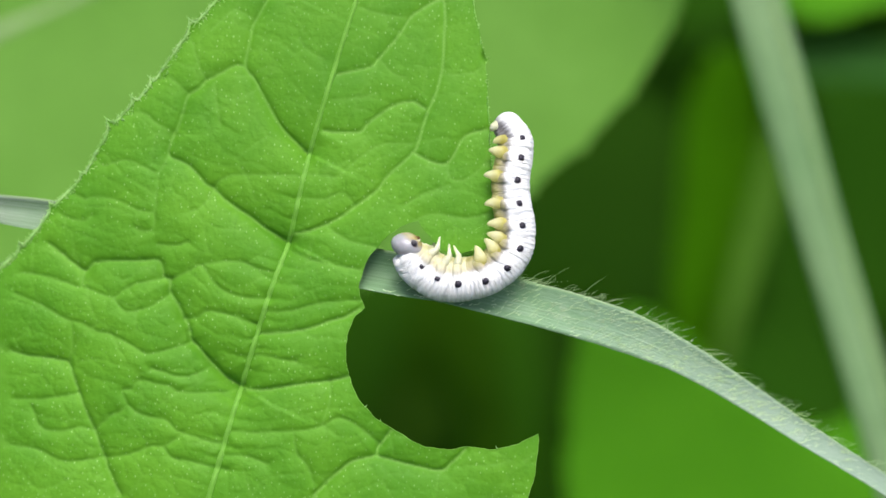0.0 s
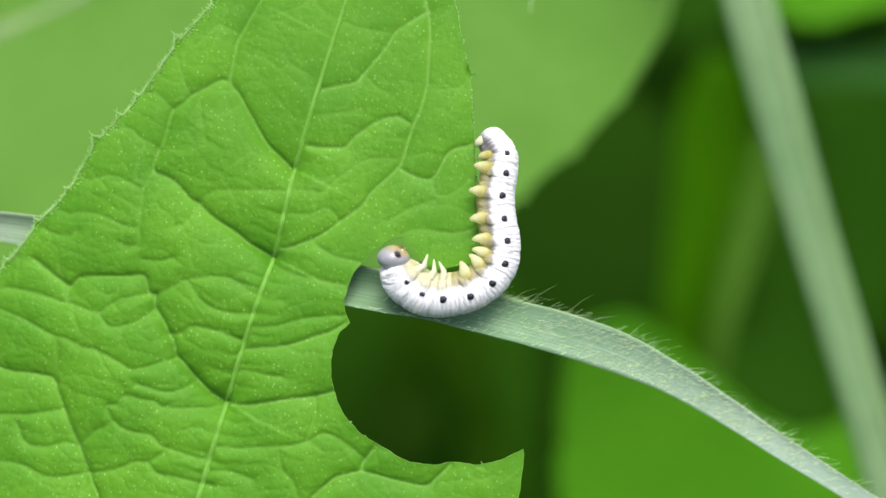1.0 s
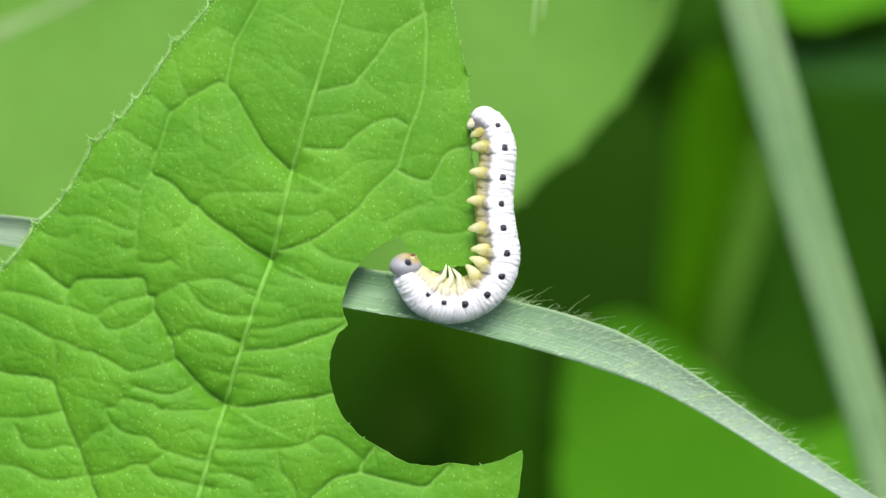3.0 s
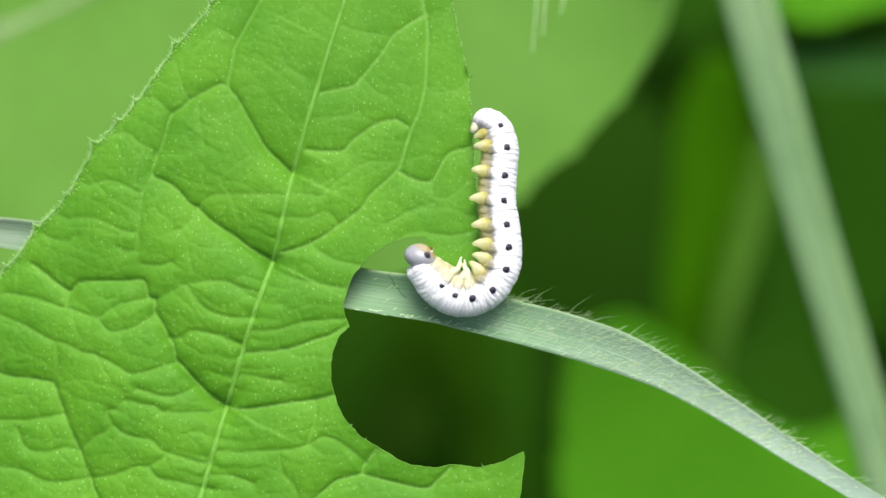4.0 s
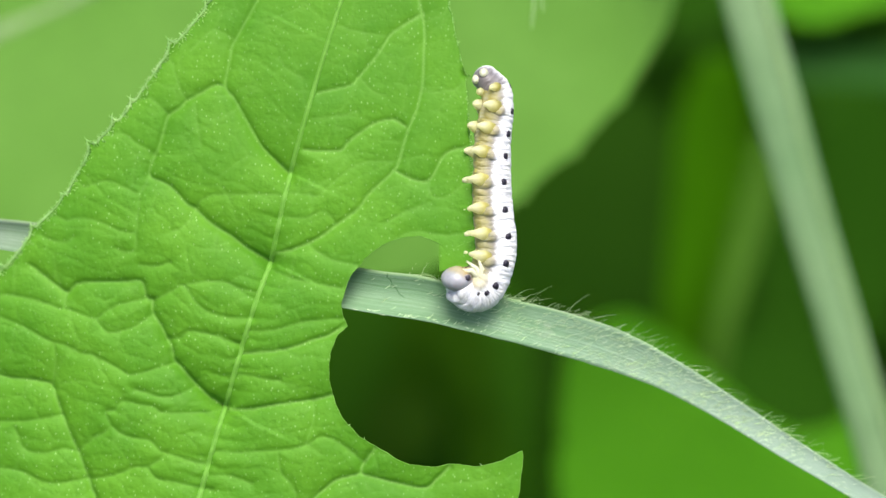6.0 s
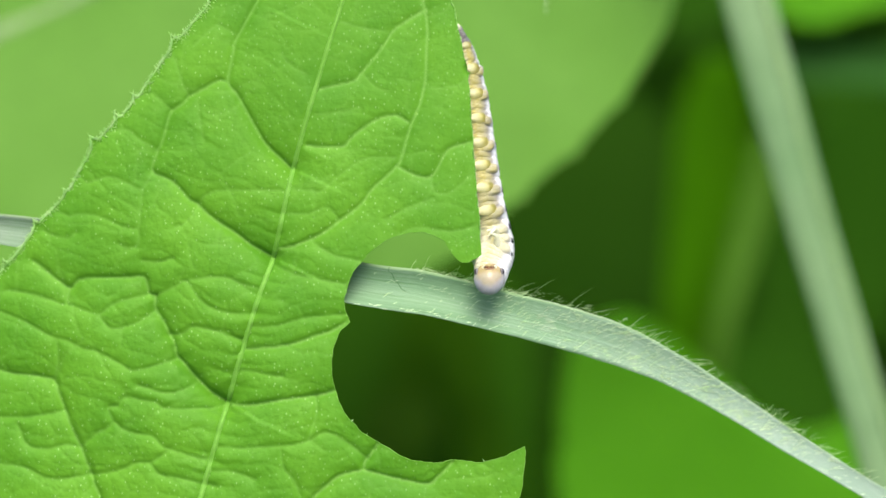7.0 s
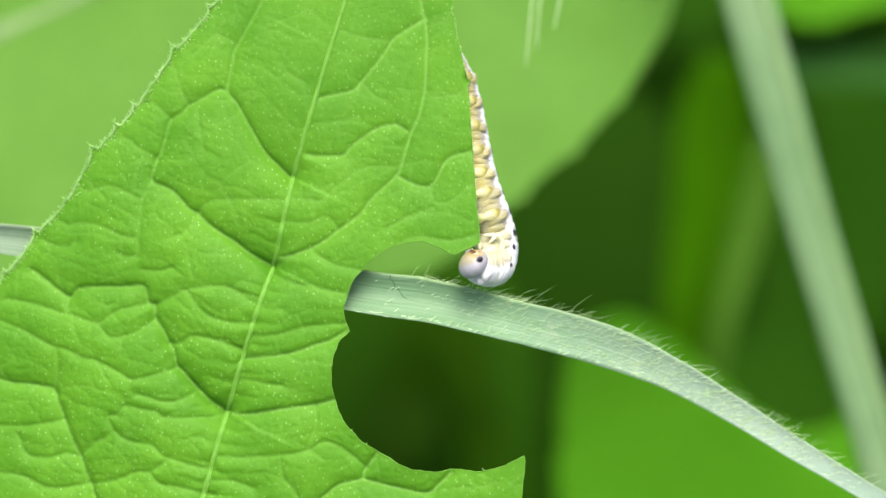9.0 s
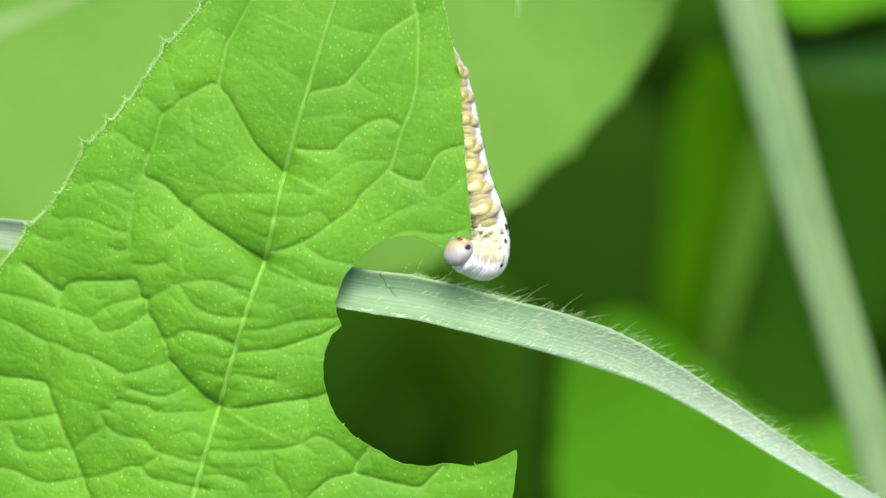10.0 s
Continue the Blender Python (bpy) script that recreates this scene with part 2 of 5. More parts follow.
def spline(points, steps):
    """A smooth line (Catmull-Rom) through rows of numbers."""
    p = np.array(points, float)
    p = np.vstack((2 * p[0] - p[1], p, 2 * p[-1] - p[-2]))
    out = []
    for i in range(1, len(p) - 2):
        for t in np.linspace(0, 1, steps, endpoint=False):
            a, b, c, d = p[i - 1:i + 3]
            out.append(0.5 * (2 * b + (c - a) * t + (2 * a - 5 * b + 4 * c - d) * t * t + (3 * b - a - 3 * c + d) * t ** 3))
    out.append(p[-2])
    return np.array(out)


def tube(bm, line, radii, sides=6, cap=True):
    """A tube of changing radius along a line of Vectors."""
    rings = []
    side = None
    for i, p in enumerate(line):
        way = (line[min(i + 1, len(line) - 1)] - line[max(i - 1, 0)]).normalized()
        if side is None:
            side = way.orthogonal().normalized()
        side = (side - way * side.dot(way)).normalized()
        up = way.cross(side)
        rings.append([bm.verts.new(p + (side * math.cos(a) + up * math.sin(a)) * radii[i])
                      for a in (2 * math.pi * k / sides for k in range(sides))])
    for a, b in zip(rings, rings[1:]):
        for k in range(sides):
            bm.faces.new((a[k], a[(k + 1) % sides], b[(k + 1) % sides], b[k]))
    if cap:
        bm.faces.new(rings[0][::-1])
        bm.faces.new(rings[-1])


def ribbon(line, widths, face, thick=0.00025, sag=0.15, across=8, twist=None):
    """A grass blade: a strip with a shallow gutter and real thickness. line: Vectors; face: the way its front looks."""
    bm = bmesh.new()
    uv = bm.loops.layers.uv.new("UVMap")
    front, rear = [], []
    for i, p in enumerate(line):
        way = (line[min(i + 1, len(line) - 1)] - line[max(i - 1, 0)]).normalized()
        side = way.cross(face).normalized()
        up = side.cross(way).normalized()
        if twist:
            turn = Matrix.Rotation(radians(twist[i]), 3, way)
            side, up = turn @ side, turn @ up
        f, r = [], []
        for k in range(across + 1):
            v = 2 * k / across - 1
            q = p + side * (v * widths[i] / 2) + up * (v * v * widths[i] * (sag[i] if isinstance(sag, list) else sag))
            t = thick * (0.35 + 0.65 * (1 - v * v)) + (thick * 0.7 if k == across // 2 else 0)
            f.append(bm.verts.new(q))
            r.append(bm.verts.new(q - up * t))
        front.append(f)
        rear.append(r)
    last = len(line) - 1

    def quad(vs, spots):
        face_ = bm.faces.new(vs)
        for loop, (i, k) in zip(face_.loops, spots):
            loop[uv].uv = (i / last, k / across)
    for i in range(last):
        for k in range(across):
            quad((front[i][k], front[i][k + 1], front[i + 1][k + 1], front[i + 1][k]),
                 ((i, k), (i, k + 1), (i + 1, k + 1), (i + 1, k)))
            quad((rear[i][k], rear[i + 1][k], rear[i + 1][k + 1], rear[i][k + 1]),
                 ((i, k), (i + 1, k), (i + 1, k + 1), (i, k + 1)))
        quad((front[i][0], front[i + 1][0], rear[i + 1][0], rear[i][0]), ((i, 0), (i + 1, 0), (i + 1, 0), (i, 0)))
        quad((front[i][across], rear[i][across], rear[i + 1][across], front[i + 1][across]),
             ((i, across), (i, across), (i + 1, across), (i + 1, across)))
    for i in (0, last):
        for k in range(across):
            vs = (front[i][k], rear[i][k], rear[i][k + 1], front[i][k + 1])
            bm.faces.new(vs if i == 0 else vs[::-1])
    return bm


def inside(points, ring):
    """Which of the points lie within a closed outline."""
    x, y = points[:, 0], points[:, 1]
    hit = np.zeros(len(points), bool)
    for (ax, ay), (bx, by) in zip(ring, np.roll(ring, -1, 0)):
        if ay != by:
            hit ^= ((ay > y) != (by > y)) & (x < (bx - ax) * (y - ay) / (by - ay) + ax)
    return hit


def gap_to(points, line):
    """The distance from each point to an open polyline."""
    best = np.full(len(points), 1e9)
    for a, b in zip(line, line[1:]):
        d = b - a
        t = np.clip(((points - a) @ d) / max(d @ d, 1e-9), 0, 1)
        best = np.minimum(best, np.hypot(*(points - a - t[:, None] * d).T))
    return best


def beside(points, line):
    """How far each point lies from a line, and whether above it (1) or below it (-1)."""
    best = np.full(len(points), 1e9)
    lean = np.zeros(len(points))
    for a, b in zip(line, line[1:]):
        d = b - a
        t = np.clip(((points - a) @ d) / max(d @ d, 1e-9), 0, 1)
        off = points - a - t[:, None] * d
        far = np.hypot(*off.T)
        near = far < best
        best = np.where(near, far, best)
        lean = np.where(near, (off @ np.array((0.44, -0.90))) / np.maximum(far, 1e-6), lean)
    return best, lean


def groove(points, line, narrow, wide):
    """How deep a sunken vein lies at each point, 0 to 1: a gentle bank with a sharp foot above it, a crisp edge below it."""
    best, lean = beside(points, line)
    k = np.clip(0.5 + 0.9 * lean, 0, 1)
    bank = 0.64 * np.exp(-best / wide) + 0.36 * np.exp(-best / (wide * 0.11))
    return k * bank + (1 - k) * (0.45 * np.exp(-best / 7) + 0.55 * np.exp(-best / narrow))


def lean_to(points, line, wide):
    """A broad slope down to a vein, much broader above it than below, 0 to 1."""
    best, lean = beside(points, line)
    return np.where(lean > 0, np.exp(-best / wide), np.exp(-best / (0.35 * wide)))


def resample(line, step):
    line = np.array(line, float)
    run = np.concatenate(([0], np.cumsum(np.hypot(*np.diff(line, axis=0).T))))
    s = np.linspace(0, run[-1], max(2, int(run[-1] / step) + 1))
    return np.column_stack([np.interp(s, run, line[:, k]) for k in (0, 1)])


# ---- the ground ----
def ground():
    bm = bmesh.new()
    near = np.linspace(-1.6, 1.6, 65)
    ticks = np.concatenate(([-400, -60, -12, -4], near, [4, 12, 60, 400]))
    grid = [[bm.verts.new((x, y, 0.02 * noise.noise((x * 3, y * 3, 0)) + 0.008 * noise.noise((x * 14, y * 14, 3))))
             for x in ticks] for y in ticks]
    for j in range(len(ticks) - 1):
        for i in range(len(ticks) - 1):
            bm.faces.new((grid[j][i], grid[j][i + 1], grid[j + 1][i + 1], grid[j + 1][i]))
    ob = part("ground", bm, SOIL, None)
    tagged(ob, "soil under the weeds, shade put into its dark colour", "ground", kind="structure")


ground()


# ---- the bitten leaf ----
MIDRIB = [(205, 1420), (240, 1300), (300, 1080), (350, 900), (400, 722), (446, 570), (485, 455), (520, 304), (565, 150),
          (612, 0), (655, -130), (715, -330), (745, -440)]
LATERALS = [
    [(515, 306), (500, 292), (468, 260), (440, 212), (420, 175), (405, 153), (412, 110), (418, 80), (425, 68), (440, 40), (462, 0), (505, -110)],
    [(482, 465), (440, 440), (415, 420), (395, 408), (370, 390), (350, 370), (335, 362), (320, 345), (305, 330), (290, 322), (268, 310),
     (278, 275), (285, 262), (295, 230), (303, 205), (325, 190), (335, 178), (352, 170), (385, 152), (405, 153)],
    [(395, 722), (370, 705), (345, 680), (320, 650), (310, 640), (305, 615), (297, 600), (285, 575), (272, 555), (272, 533), (262, 528),
     (255, 502), (245, 498), (215, 500), (180, 500), (140, 502), (128, 510), (118, 518), (100, 508), (80, 492), (65, 480), (50, 470)],
    [(300, 1080), (210, 970), (165, 882), (155, 855), (140, 815), (125, 780), (108, 740), (98, 710), (88, 685), (80, 680), (50, 675),
     (15, 672), (-20, 664), (-120, 640)],
    [(240, 1300), (100, 1200), (0, 1100), (-80, 980), (-180, 880)],
    [(488, 450), (515, 446), (545, 435), (575, 420), (605, 398), (640, 372), (660, 345), (690, 318), (705, 302), (712, 290), (722, 255),
     (730, 230), (745, 195), (752, 165), (755, 150), (757, 100), (757, 40), (735, -60), (725, -150)],
    [(405, 728), (440, 728), (475, 722), (520, 715), (560, 710), (592, 702)],
    [(432, 628), (465, 626), (500, 622), (530, 615), (555, 605), (585, 597), (600, 588), (618, 578)],
    [(300, 1080), (420, 1010), (530, 915), (560, 884), (575, 872), (595, 855), (615, 848), (640, 842), (645, 828), (655, 815), (668, 797)],
    [(640, 842), (670, 850), (710, 860), (755, 868), (775, 855), (800, 830)],
    [(240, 1300), (400, 1240), (620, 1130), (760, 1010), (860, 930)],
    [(545, 267), (580, 270), (610, 268), (622, 255), (640, 240), (668, 222), (700, 214), (724, 226)],
    [(570, 166), (600, 160), (630, 152), (642, 138), (665, 112), (685, 85), (700, 62), (725, 45), (757, 25)],
    [(705, 305), (730, 318), (755, 325), (765, 322), (775, 310), (795, 275), (836, 262)],
]
SHORT = [
    [(335, 178), (325, 160), (315, 128), (305, 100)], [(303, 202), (285, 185), (270, 172), (250, 176)],
    [(278, 274), (258, 262), (240, 250), (228, 238), (205, 235)], [(422, 70), (400, 58), (385, 52), (365, 68), (345, 88)],
    [(350, 182), (354, 215), (362, 258)], [(545, 140), (520, 128), (500, 105)], [(757, 40), (775, 35), (795, 25), (802, 6)],
    [(752, 165), (790, 165), (815, 160), (830, 140)], [(560, 212), (600, 208), (640, 200)],
    [(642, 138), (668, 164), (690, 172)], [(605, 48), (640, 58), (690, 66)],
    [(765, 325), (770, 350), (800, 350), (838, 318)], [(515, 344), (545, 346), (570, 348), (590, 330), (615, 310), (650, 290), (700, 288)],
    [(555, 438), (580, 455), (605, 465), (640, 472)], [(690, 398), (720, 378), (768, 362)], [(700, 428), (740, 412), (800, 420), (840, 412)],
    [(500, 385), (545, 388), (580, 376), (600, 398)], [(350, 370), (362, 355), (378, 348), (405, 345), (500, 346)],
    [(268, 310), (252, 342), (225, 332), (195, 320), (170, 325), (152, 330), (138, 320)],
    [(252, 342), (248, 380), (245, 410), (225, 412), (205, 405), (185, 395), (160, 388), (135, 386), (118, 390), (100, 382)],
    [(245, 410), (243, 440), (225, 447), (208, 440)], [(68, 414), (90, 425), (118, 428), (132, 418)],
    [(272, 533), (290, 525), (310, 515), (330, 505), (365, 500), (400, 500), (425, 510), (458, 520)],
    [(0, 522), (25, 525), (55, 530), (85, 540), (105, 547), (125, 550), (150, 560), (172, 565), (190, 552), (215, 540), (262, 530)],
    [(250, 470), (280, 472), (305, 466)], [(310, 410), (325, 405), (340, 390), (350, 372)], [(118, 518), (112, 546)],
    [(298, 601), (320, 600), (335, 590), (350, 588), (380, 595), (410, 606), (430, 612)], [(275, 556), (240, 580), (200, 590), (182, 580), (172, 565)],
    [(310, 645), (285, 652), (260, 660), (232, 665), (215, 655), (195, 645), (170, 632), (140, 625), (115, 612), (95, 608), (75, 600), (55, 588), (35, 578), (-10, 560)],
    [(88, 685), (96, 650), (95, 608)], [(138, 800), (150, 790), (170, 775), (190, 765), (198, 757), (215, 770), (240, 778), (268, 782), (285, 800),
     (300, 805), (330, 815), (350, 822), (372, 822)],
    [(300, 805), (285, 815), (265, 828), (240, 830), (220, 838), (200, 845), (175, 850), (155, 852)],
    [(-20, 832), (35, 840), (60, 852), (85, 860), (120, 857), (155, 850)], [(-10, 750), (30, 750), (60, 746), (106, 738)],
    [(198, 757), (188, 732), (205, 727), (220, 712), (250, 718), (275, 722), (290, 732), (330, 733), (370, 733), (395, 728)],
    [(138, 805), (110, 798), (80, 805), (40, 800), (20, 760)], [(345, 688), (320, 700), (290, 705), (240, 690)],
    [(262, 830), (280, 850), (310, 855), (350, 865), (378, 870)], [(388, 801), (430, 803), (470, 800), (510, 798), (548, 790)],
    [(425, 665), (450, 668), (470, 672), (500, 676)], [(378, 845), (410, 845), (450, 858)], [(495, 800), (502, 840), (520, 860), (530, 890)],
    [(548, 790), (575, 775), (610, 790), (648, 822)], [(452, 566), (400, 562), (360, 545), (330, 505)], [(445, 588), (490, 586), (540, 572), (612, 566)],
    [(485, 480), (540, 500), (612, 512)], [(545, 790), (560, 740), (558, 710)],
]
# short ripples that run off the midrib: where they start, and whether to the left or to the right
RIPPLES = [(388, -1), (424, -1), (500, -1), (530, -1), (612, -1), (638, -1), (672, -1), (748, -1), (776, -1), (812, -1), (850, -1),
           (505, 1), (536, 1), (562, 1), (600, 1), (652, 1), (690, 1), (752, 1), (778, 1), (826, 1), (868, 1)]
LEFT_EDGE = [(205, 1360), (0, 1300), (-230, 1160), (-330, 960), (-270, 760), (-130, 600), (0, 478), (60, 404), (110, 352),
             (165, 264), (235, 186), (310, 84), (380, 2), (470, -120), (600, -300), (742, -450)]
RIGHT_EDGE = [(742, -450), (775, -300), (790, -120), (801, 0), (820, 90), (832, 160), (836, 230), (844, 340), (849, 400),
              (850, 424)]
BITE_TOP = [(850, 426), (838, 431), (820, 438), (803, 444), (782, 435), (757, 423), (736, 422), (715, 425), (680, 438), (645, 468), (622, 500),
        (610, 540), (612, 562), (620, 580)]
BITE_LOW = [(620, 580), (600, 600), (588, 640), (590, 690), (608, 738), (640, 774), (678, 799), (720, 822),
        (770, 831), (802, 826), (850, 829), (890, 820), (928, 802)]
# What the larva still eats away in the ten seconds: the stretch of the last bite's edge that each morsel hangs from
# (from right to left), its free edge (from left to right), and when it goes.
MORSELS = [
    (757, 714, [(722, 440), (733, 452), (744, 466), (757, 477)], 3.1),
    (783, 757, [(757, 477), (770, 482), (783, 484)], 5.15),
    (788, 783, [(783, 484), (795, 480), (806, 478), (815, 475), (803, 462), (794, 449)], 6.0),
    (850, 788, [(794, 449), (803, 462), (815, 475), (829, 476), (842, 469), (853, 464), (852, 445)], 8.3),
]
LOWER_EDGE = [(928, 802), (926, 842), (916, 900), (880, 1000), (800, 1110), (640, 1230), (420, 1320), (205, 1360)]


def toothed(line, teeth, seed, lean=0.35):
    """An edge with small hooked teeth on its left side; teeth: rows of x, y and length."""
    rng = random.Random(seed)
    line = resample(line, 3.5)
    run = np.concatenate(([0], np.cumsum(np.hypot(*np.diff(line, axis=0).T))))
    way = np.gradient(line, axis=0)
    way /= np.hypot(*way.T)[:, None]
    out = np.column_stack((way[:, 1], -way[:, 0]))
    push = np.zeros(len(line))
    for x, y, tall in teeth:
        u = (run - run[np.argmin(np.hypot(line[:, 0] - x, line[:, 1] - y))]) / (tall * rng.uniform(0.5, 0.75))
        push += tall * np.exp(-np.abs(u) * np.where(u < 0, 1.4, 2.6))
    wave = np.array([2.2 * noise.noise((p[0] * 0.03, p[1] * 0.03, seed)) + 1.2 * noise.noise((p[0] * 0.12, p[1] * 0.12, seed)) for p in line])
    return line + out * (push + wave)[:, None] + way * (lean * push)[:, None]


def even_teeth(line, every, tall, seed):
    rng = random.Random(seed)
    run = np.concatenate(([0], np.cumsum(np.hypot(*np.diff(line, axis=0).T))))
    at = np.arange(every / 2, run[-1], every)
    return [(np.interp(a, run, line[:, 0]), np.interp(a, run, line[:, 1]), tall * rng.uniform(0.7, 1.3)) for a in at + np.array([rng.uniform(-0.3, 0.3) * every for _ in at])]


LEFT_TEETH = [(-270, 780, 14), (-200, 680, 14), (-110, 580, 13), (-50, 525, 12), (0, 478, 11), (57, 404, 12), (112, 348, 9), (166, 260, 17),
              (208, 220, 13), (238, 182, 10), (310, 80, 16), (374, 8, 12), (440, -80, 12), (520, -190, 12), (610, -310, 10)]
RIGHT_TEETH = [(780, -260, 10), (790, -120, 12), (801, 0, 10), (828, 141, 11)]


def leaf_outline():
    rng = random.Random(5)
    left = toothed(spline(LEFT_EDGE, 12), LEFT_TEETH, 1)
    right = toothed(spline(RIGHT_EDGE, 12), RIGHT_TEETH, 2, -0.7)
    low = toothed(spline(LOWER_EDGE, 12), [q for q in even_teeth(spline(LOWER_EDGE, 12), 90, 12, 3) if q[1] > 920], 3)
    bite = np.vstack((resample(spline(BITE_TOP, 8), 4.5)[:-1], resample(spline(BITE_LOW, 8), 4.5)))
    bite = bite + np.array([[1.8 * noise.noise((p[0] * 0.09, p[1] * 0.09, 9)), 3.2 * abs(noise.noise((p[0] * 0.035, p[1] * 0.035, 4))) - 1.2 + rng.uniform(-0.8, 0.8)] for p in bite])
    bite[0], bite[-1] = right[-1], low[0]
    return left, right, bite, low, np.vstack((left[:-1], right[:-1], bite[:-1], low[:-1]))


def cells(points, size, squash, seed, shear=0.0):
    """Distance to the borders of an uneven honeycomb, in plan units."""
    rng = np.random.default_rng(seed)
    q = np.column_stack((points[:, 0] / (size * squash), (points[:, 1] + shear * points[:, 0]) / size))
    lo = np.floor(q.min(0)).astype(int) - 2
    n = np.ceil(q.max(0)).astype(int) + 3 - lo
    jit = rng.uniform(0.06, 0.94, (n[0], n[1], 2))
    base = np.floor(q).astype(int)
    f1, f2 = np.full(len(q), 1e9), np.full(len(q), 1e9)
    for i in range(-2, 3):
        for j in range(-2, 3):
            c = base + (i, j)
            site = c + jit[c[:, 0] - lo[0], c[:, 1] - lo[1]]
            d = np.hypot(*(q - site).T)
            f2 = np.where(d < f1, f1, np.minimum(f2, d))
            f1 = np.minimum(f1, d)
    return (f2 - f1) * size


def leaf_height(p):
    """How far the blade of the leaf stands out (plan units) and how much a spot belongs to a vein."""
    warp = np.array([[noise.noise((x * 0.012, y * 0.012, 1.7)), noise.noise((x * 0.012, y * 0.012, 7.1))] for x, y in p])
    q = p + warp * 26
    rib = gap_to(p, spline(MIDRIB, 6))
    left_veins = np.min([gap_to(p, spline(v, 5)) for v in LATERALS[:5]], axis=0)
    right_veins = np.min([gap_to(p, spline(v, 5)) for v in LATERALS[5:]], axis=0)
    small = np.min([gap_to(p, spline(v, 4)) for v in SHORT], axis=0)
    rows = spline(MIDRIB, 6)
    order = np.argsort(rows[:, 1])
    rng = random.Random(31)
    ripples = []
    for y, way in RIPPLES:
        x = np.interp(y, rows[order, 1], rows[order, 0])
        run, rise = rng.uniform(44, 78), rng.uniform(10, 24)
        ripples.append([(x, y), (x - 0.3 * run, y - 0.2 * rise), (x - 0.65 * run, y - 0.75 * rise), (x - run, y - rise)] if way < 0 else
                       [(x, y), (x + 0.35 * run, y + 0.2 * rise), (x + 0.7 * run, y + 0.3 * rise), (x + run, y + 0.1 * rise)])
    side = p[:, 0] > np.interp(p[:, 1], rows[order, 1], rows[order, 0])
    net = np.where(side, cells(q, 50, 2.1, 3, 0.16), cells(q, 52, 2.0, 13, -0.30))
    mesh = cells(p + warp * 9, 25, 1.25, 8, 0.1)
    def crease(d, deep, wide):
        return deep * (0.5 * (1 - np.exp(-d / wide)) + 0.5 * (1 - np.exp(-d / (wide * 0.15))))
    h = crease(rib, 8, 40) + crease(net, 1.7, 7) + crease(mesh, 1.2, 6) + crease(cells(p + warp * 5, 11, 1.1, 21), 0.6, 3)
    h -= np.maximum((18 + 24 * np.exp(-rib / 90)) * np.max([groove(p, spline(v, 5), 52, 44) for v in LATERALS[:5]], axis=0),
                    18 * np.max([groove(p, spline(v, 5), 26, 34) for v in LATERALS[5:]], axis=0))
    # whole panels lean towards the left veins near the midrib
    h -= 24 * np.exp(-rib / 110) * np.max([lean_to(p, spline(v, 5), 95) for v in LATERALS[:4]], axis=0)
    h -= (5 + 4 / (1 + np.exp(-(p[:, 1] - 420) / 60))) * np.max([groove(p, spline(v, 4), 19, 27) for v in SHORT], axis=0)
    h -= 6 * np.exp(-(rib / 52) ** 2) * np.max([groove(p, spline(v, 4), 13, 20) for v in ripples], axis=0)
    h += np.array([2.5 * noise.noise((x * 0.008, y * 0.008, 4.4)) + 0.8 * noise.noise((x * 0.03, y * 0.03, 2.2)) for x, y in p])
    # flatter towards the tip and the bitten side, more quilted towards the base
    h *= 0.34 + 0.58 / (1 + np.exp(-((620 - p[:, 0]) * 0.6 + (p[:, 1] - 380)) / 170))
    vein = 0.65 * np.exp(-(left_veins / 2.6) ** 2) + 1.15 * np.exp(-(right_veins / 2.2) ** 2) + 0.35 * np.exp(-(small / 2.4) ** 2) + 0.2 * np.exp(-(net / 2.4) ** 2)
    # the whole blade is arched, and its far edge rolls back
    bow = -np.where(p[:, 0] < 520, 0.00018, 0.00005) * (p[:, 0] - 520) ** 2 - 0.00003 * (p[:, 1] - 420) ** 2
    bow -= 12 * np.exp(-gap_to(p, spline(LEFT_EDGE, 3)) / 40)
    # one tooth of the margin is bent back
    bow -= 55 * np.exp(-((p[:, 0] - 840) ** 2 + (p[:, 1] - 131) ** 2) / 90)
    return h + bow, np.clip(vein, 0, 1)


def with_rim(co, edges, count):
    """Closes the gap between front and rear along the outline, with vertices of its own so that the edge stays crisp."""
    rim = []
    for a, b in edges:
        if (b, a) not in edges:
            n = len(co)
            co += [co[b], co[a], co[a + count], co[b + count]]
            rim.append((n, n + 1, n + 2, n + 3))
    return co, rim


LEAF_THICK = 0.00006


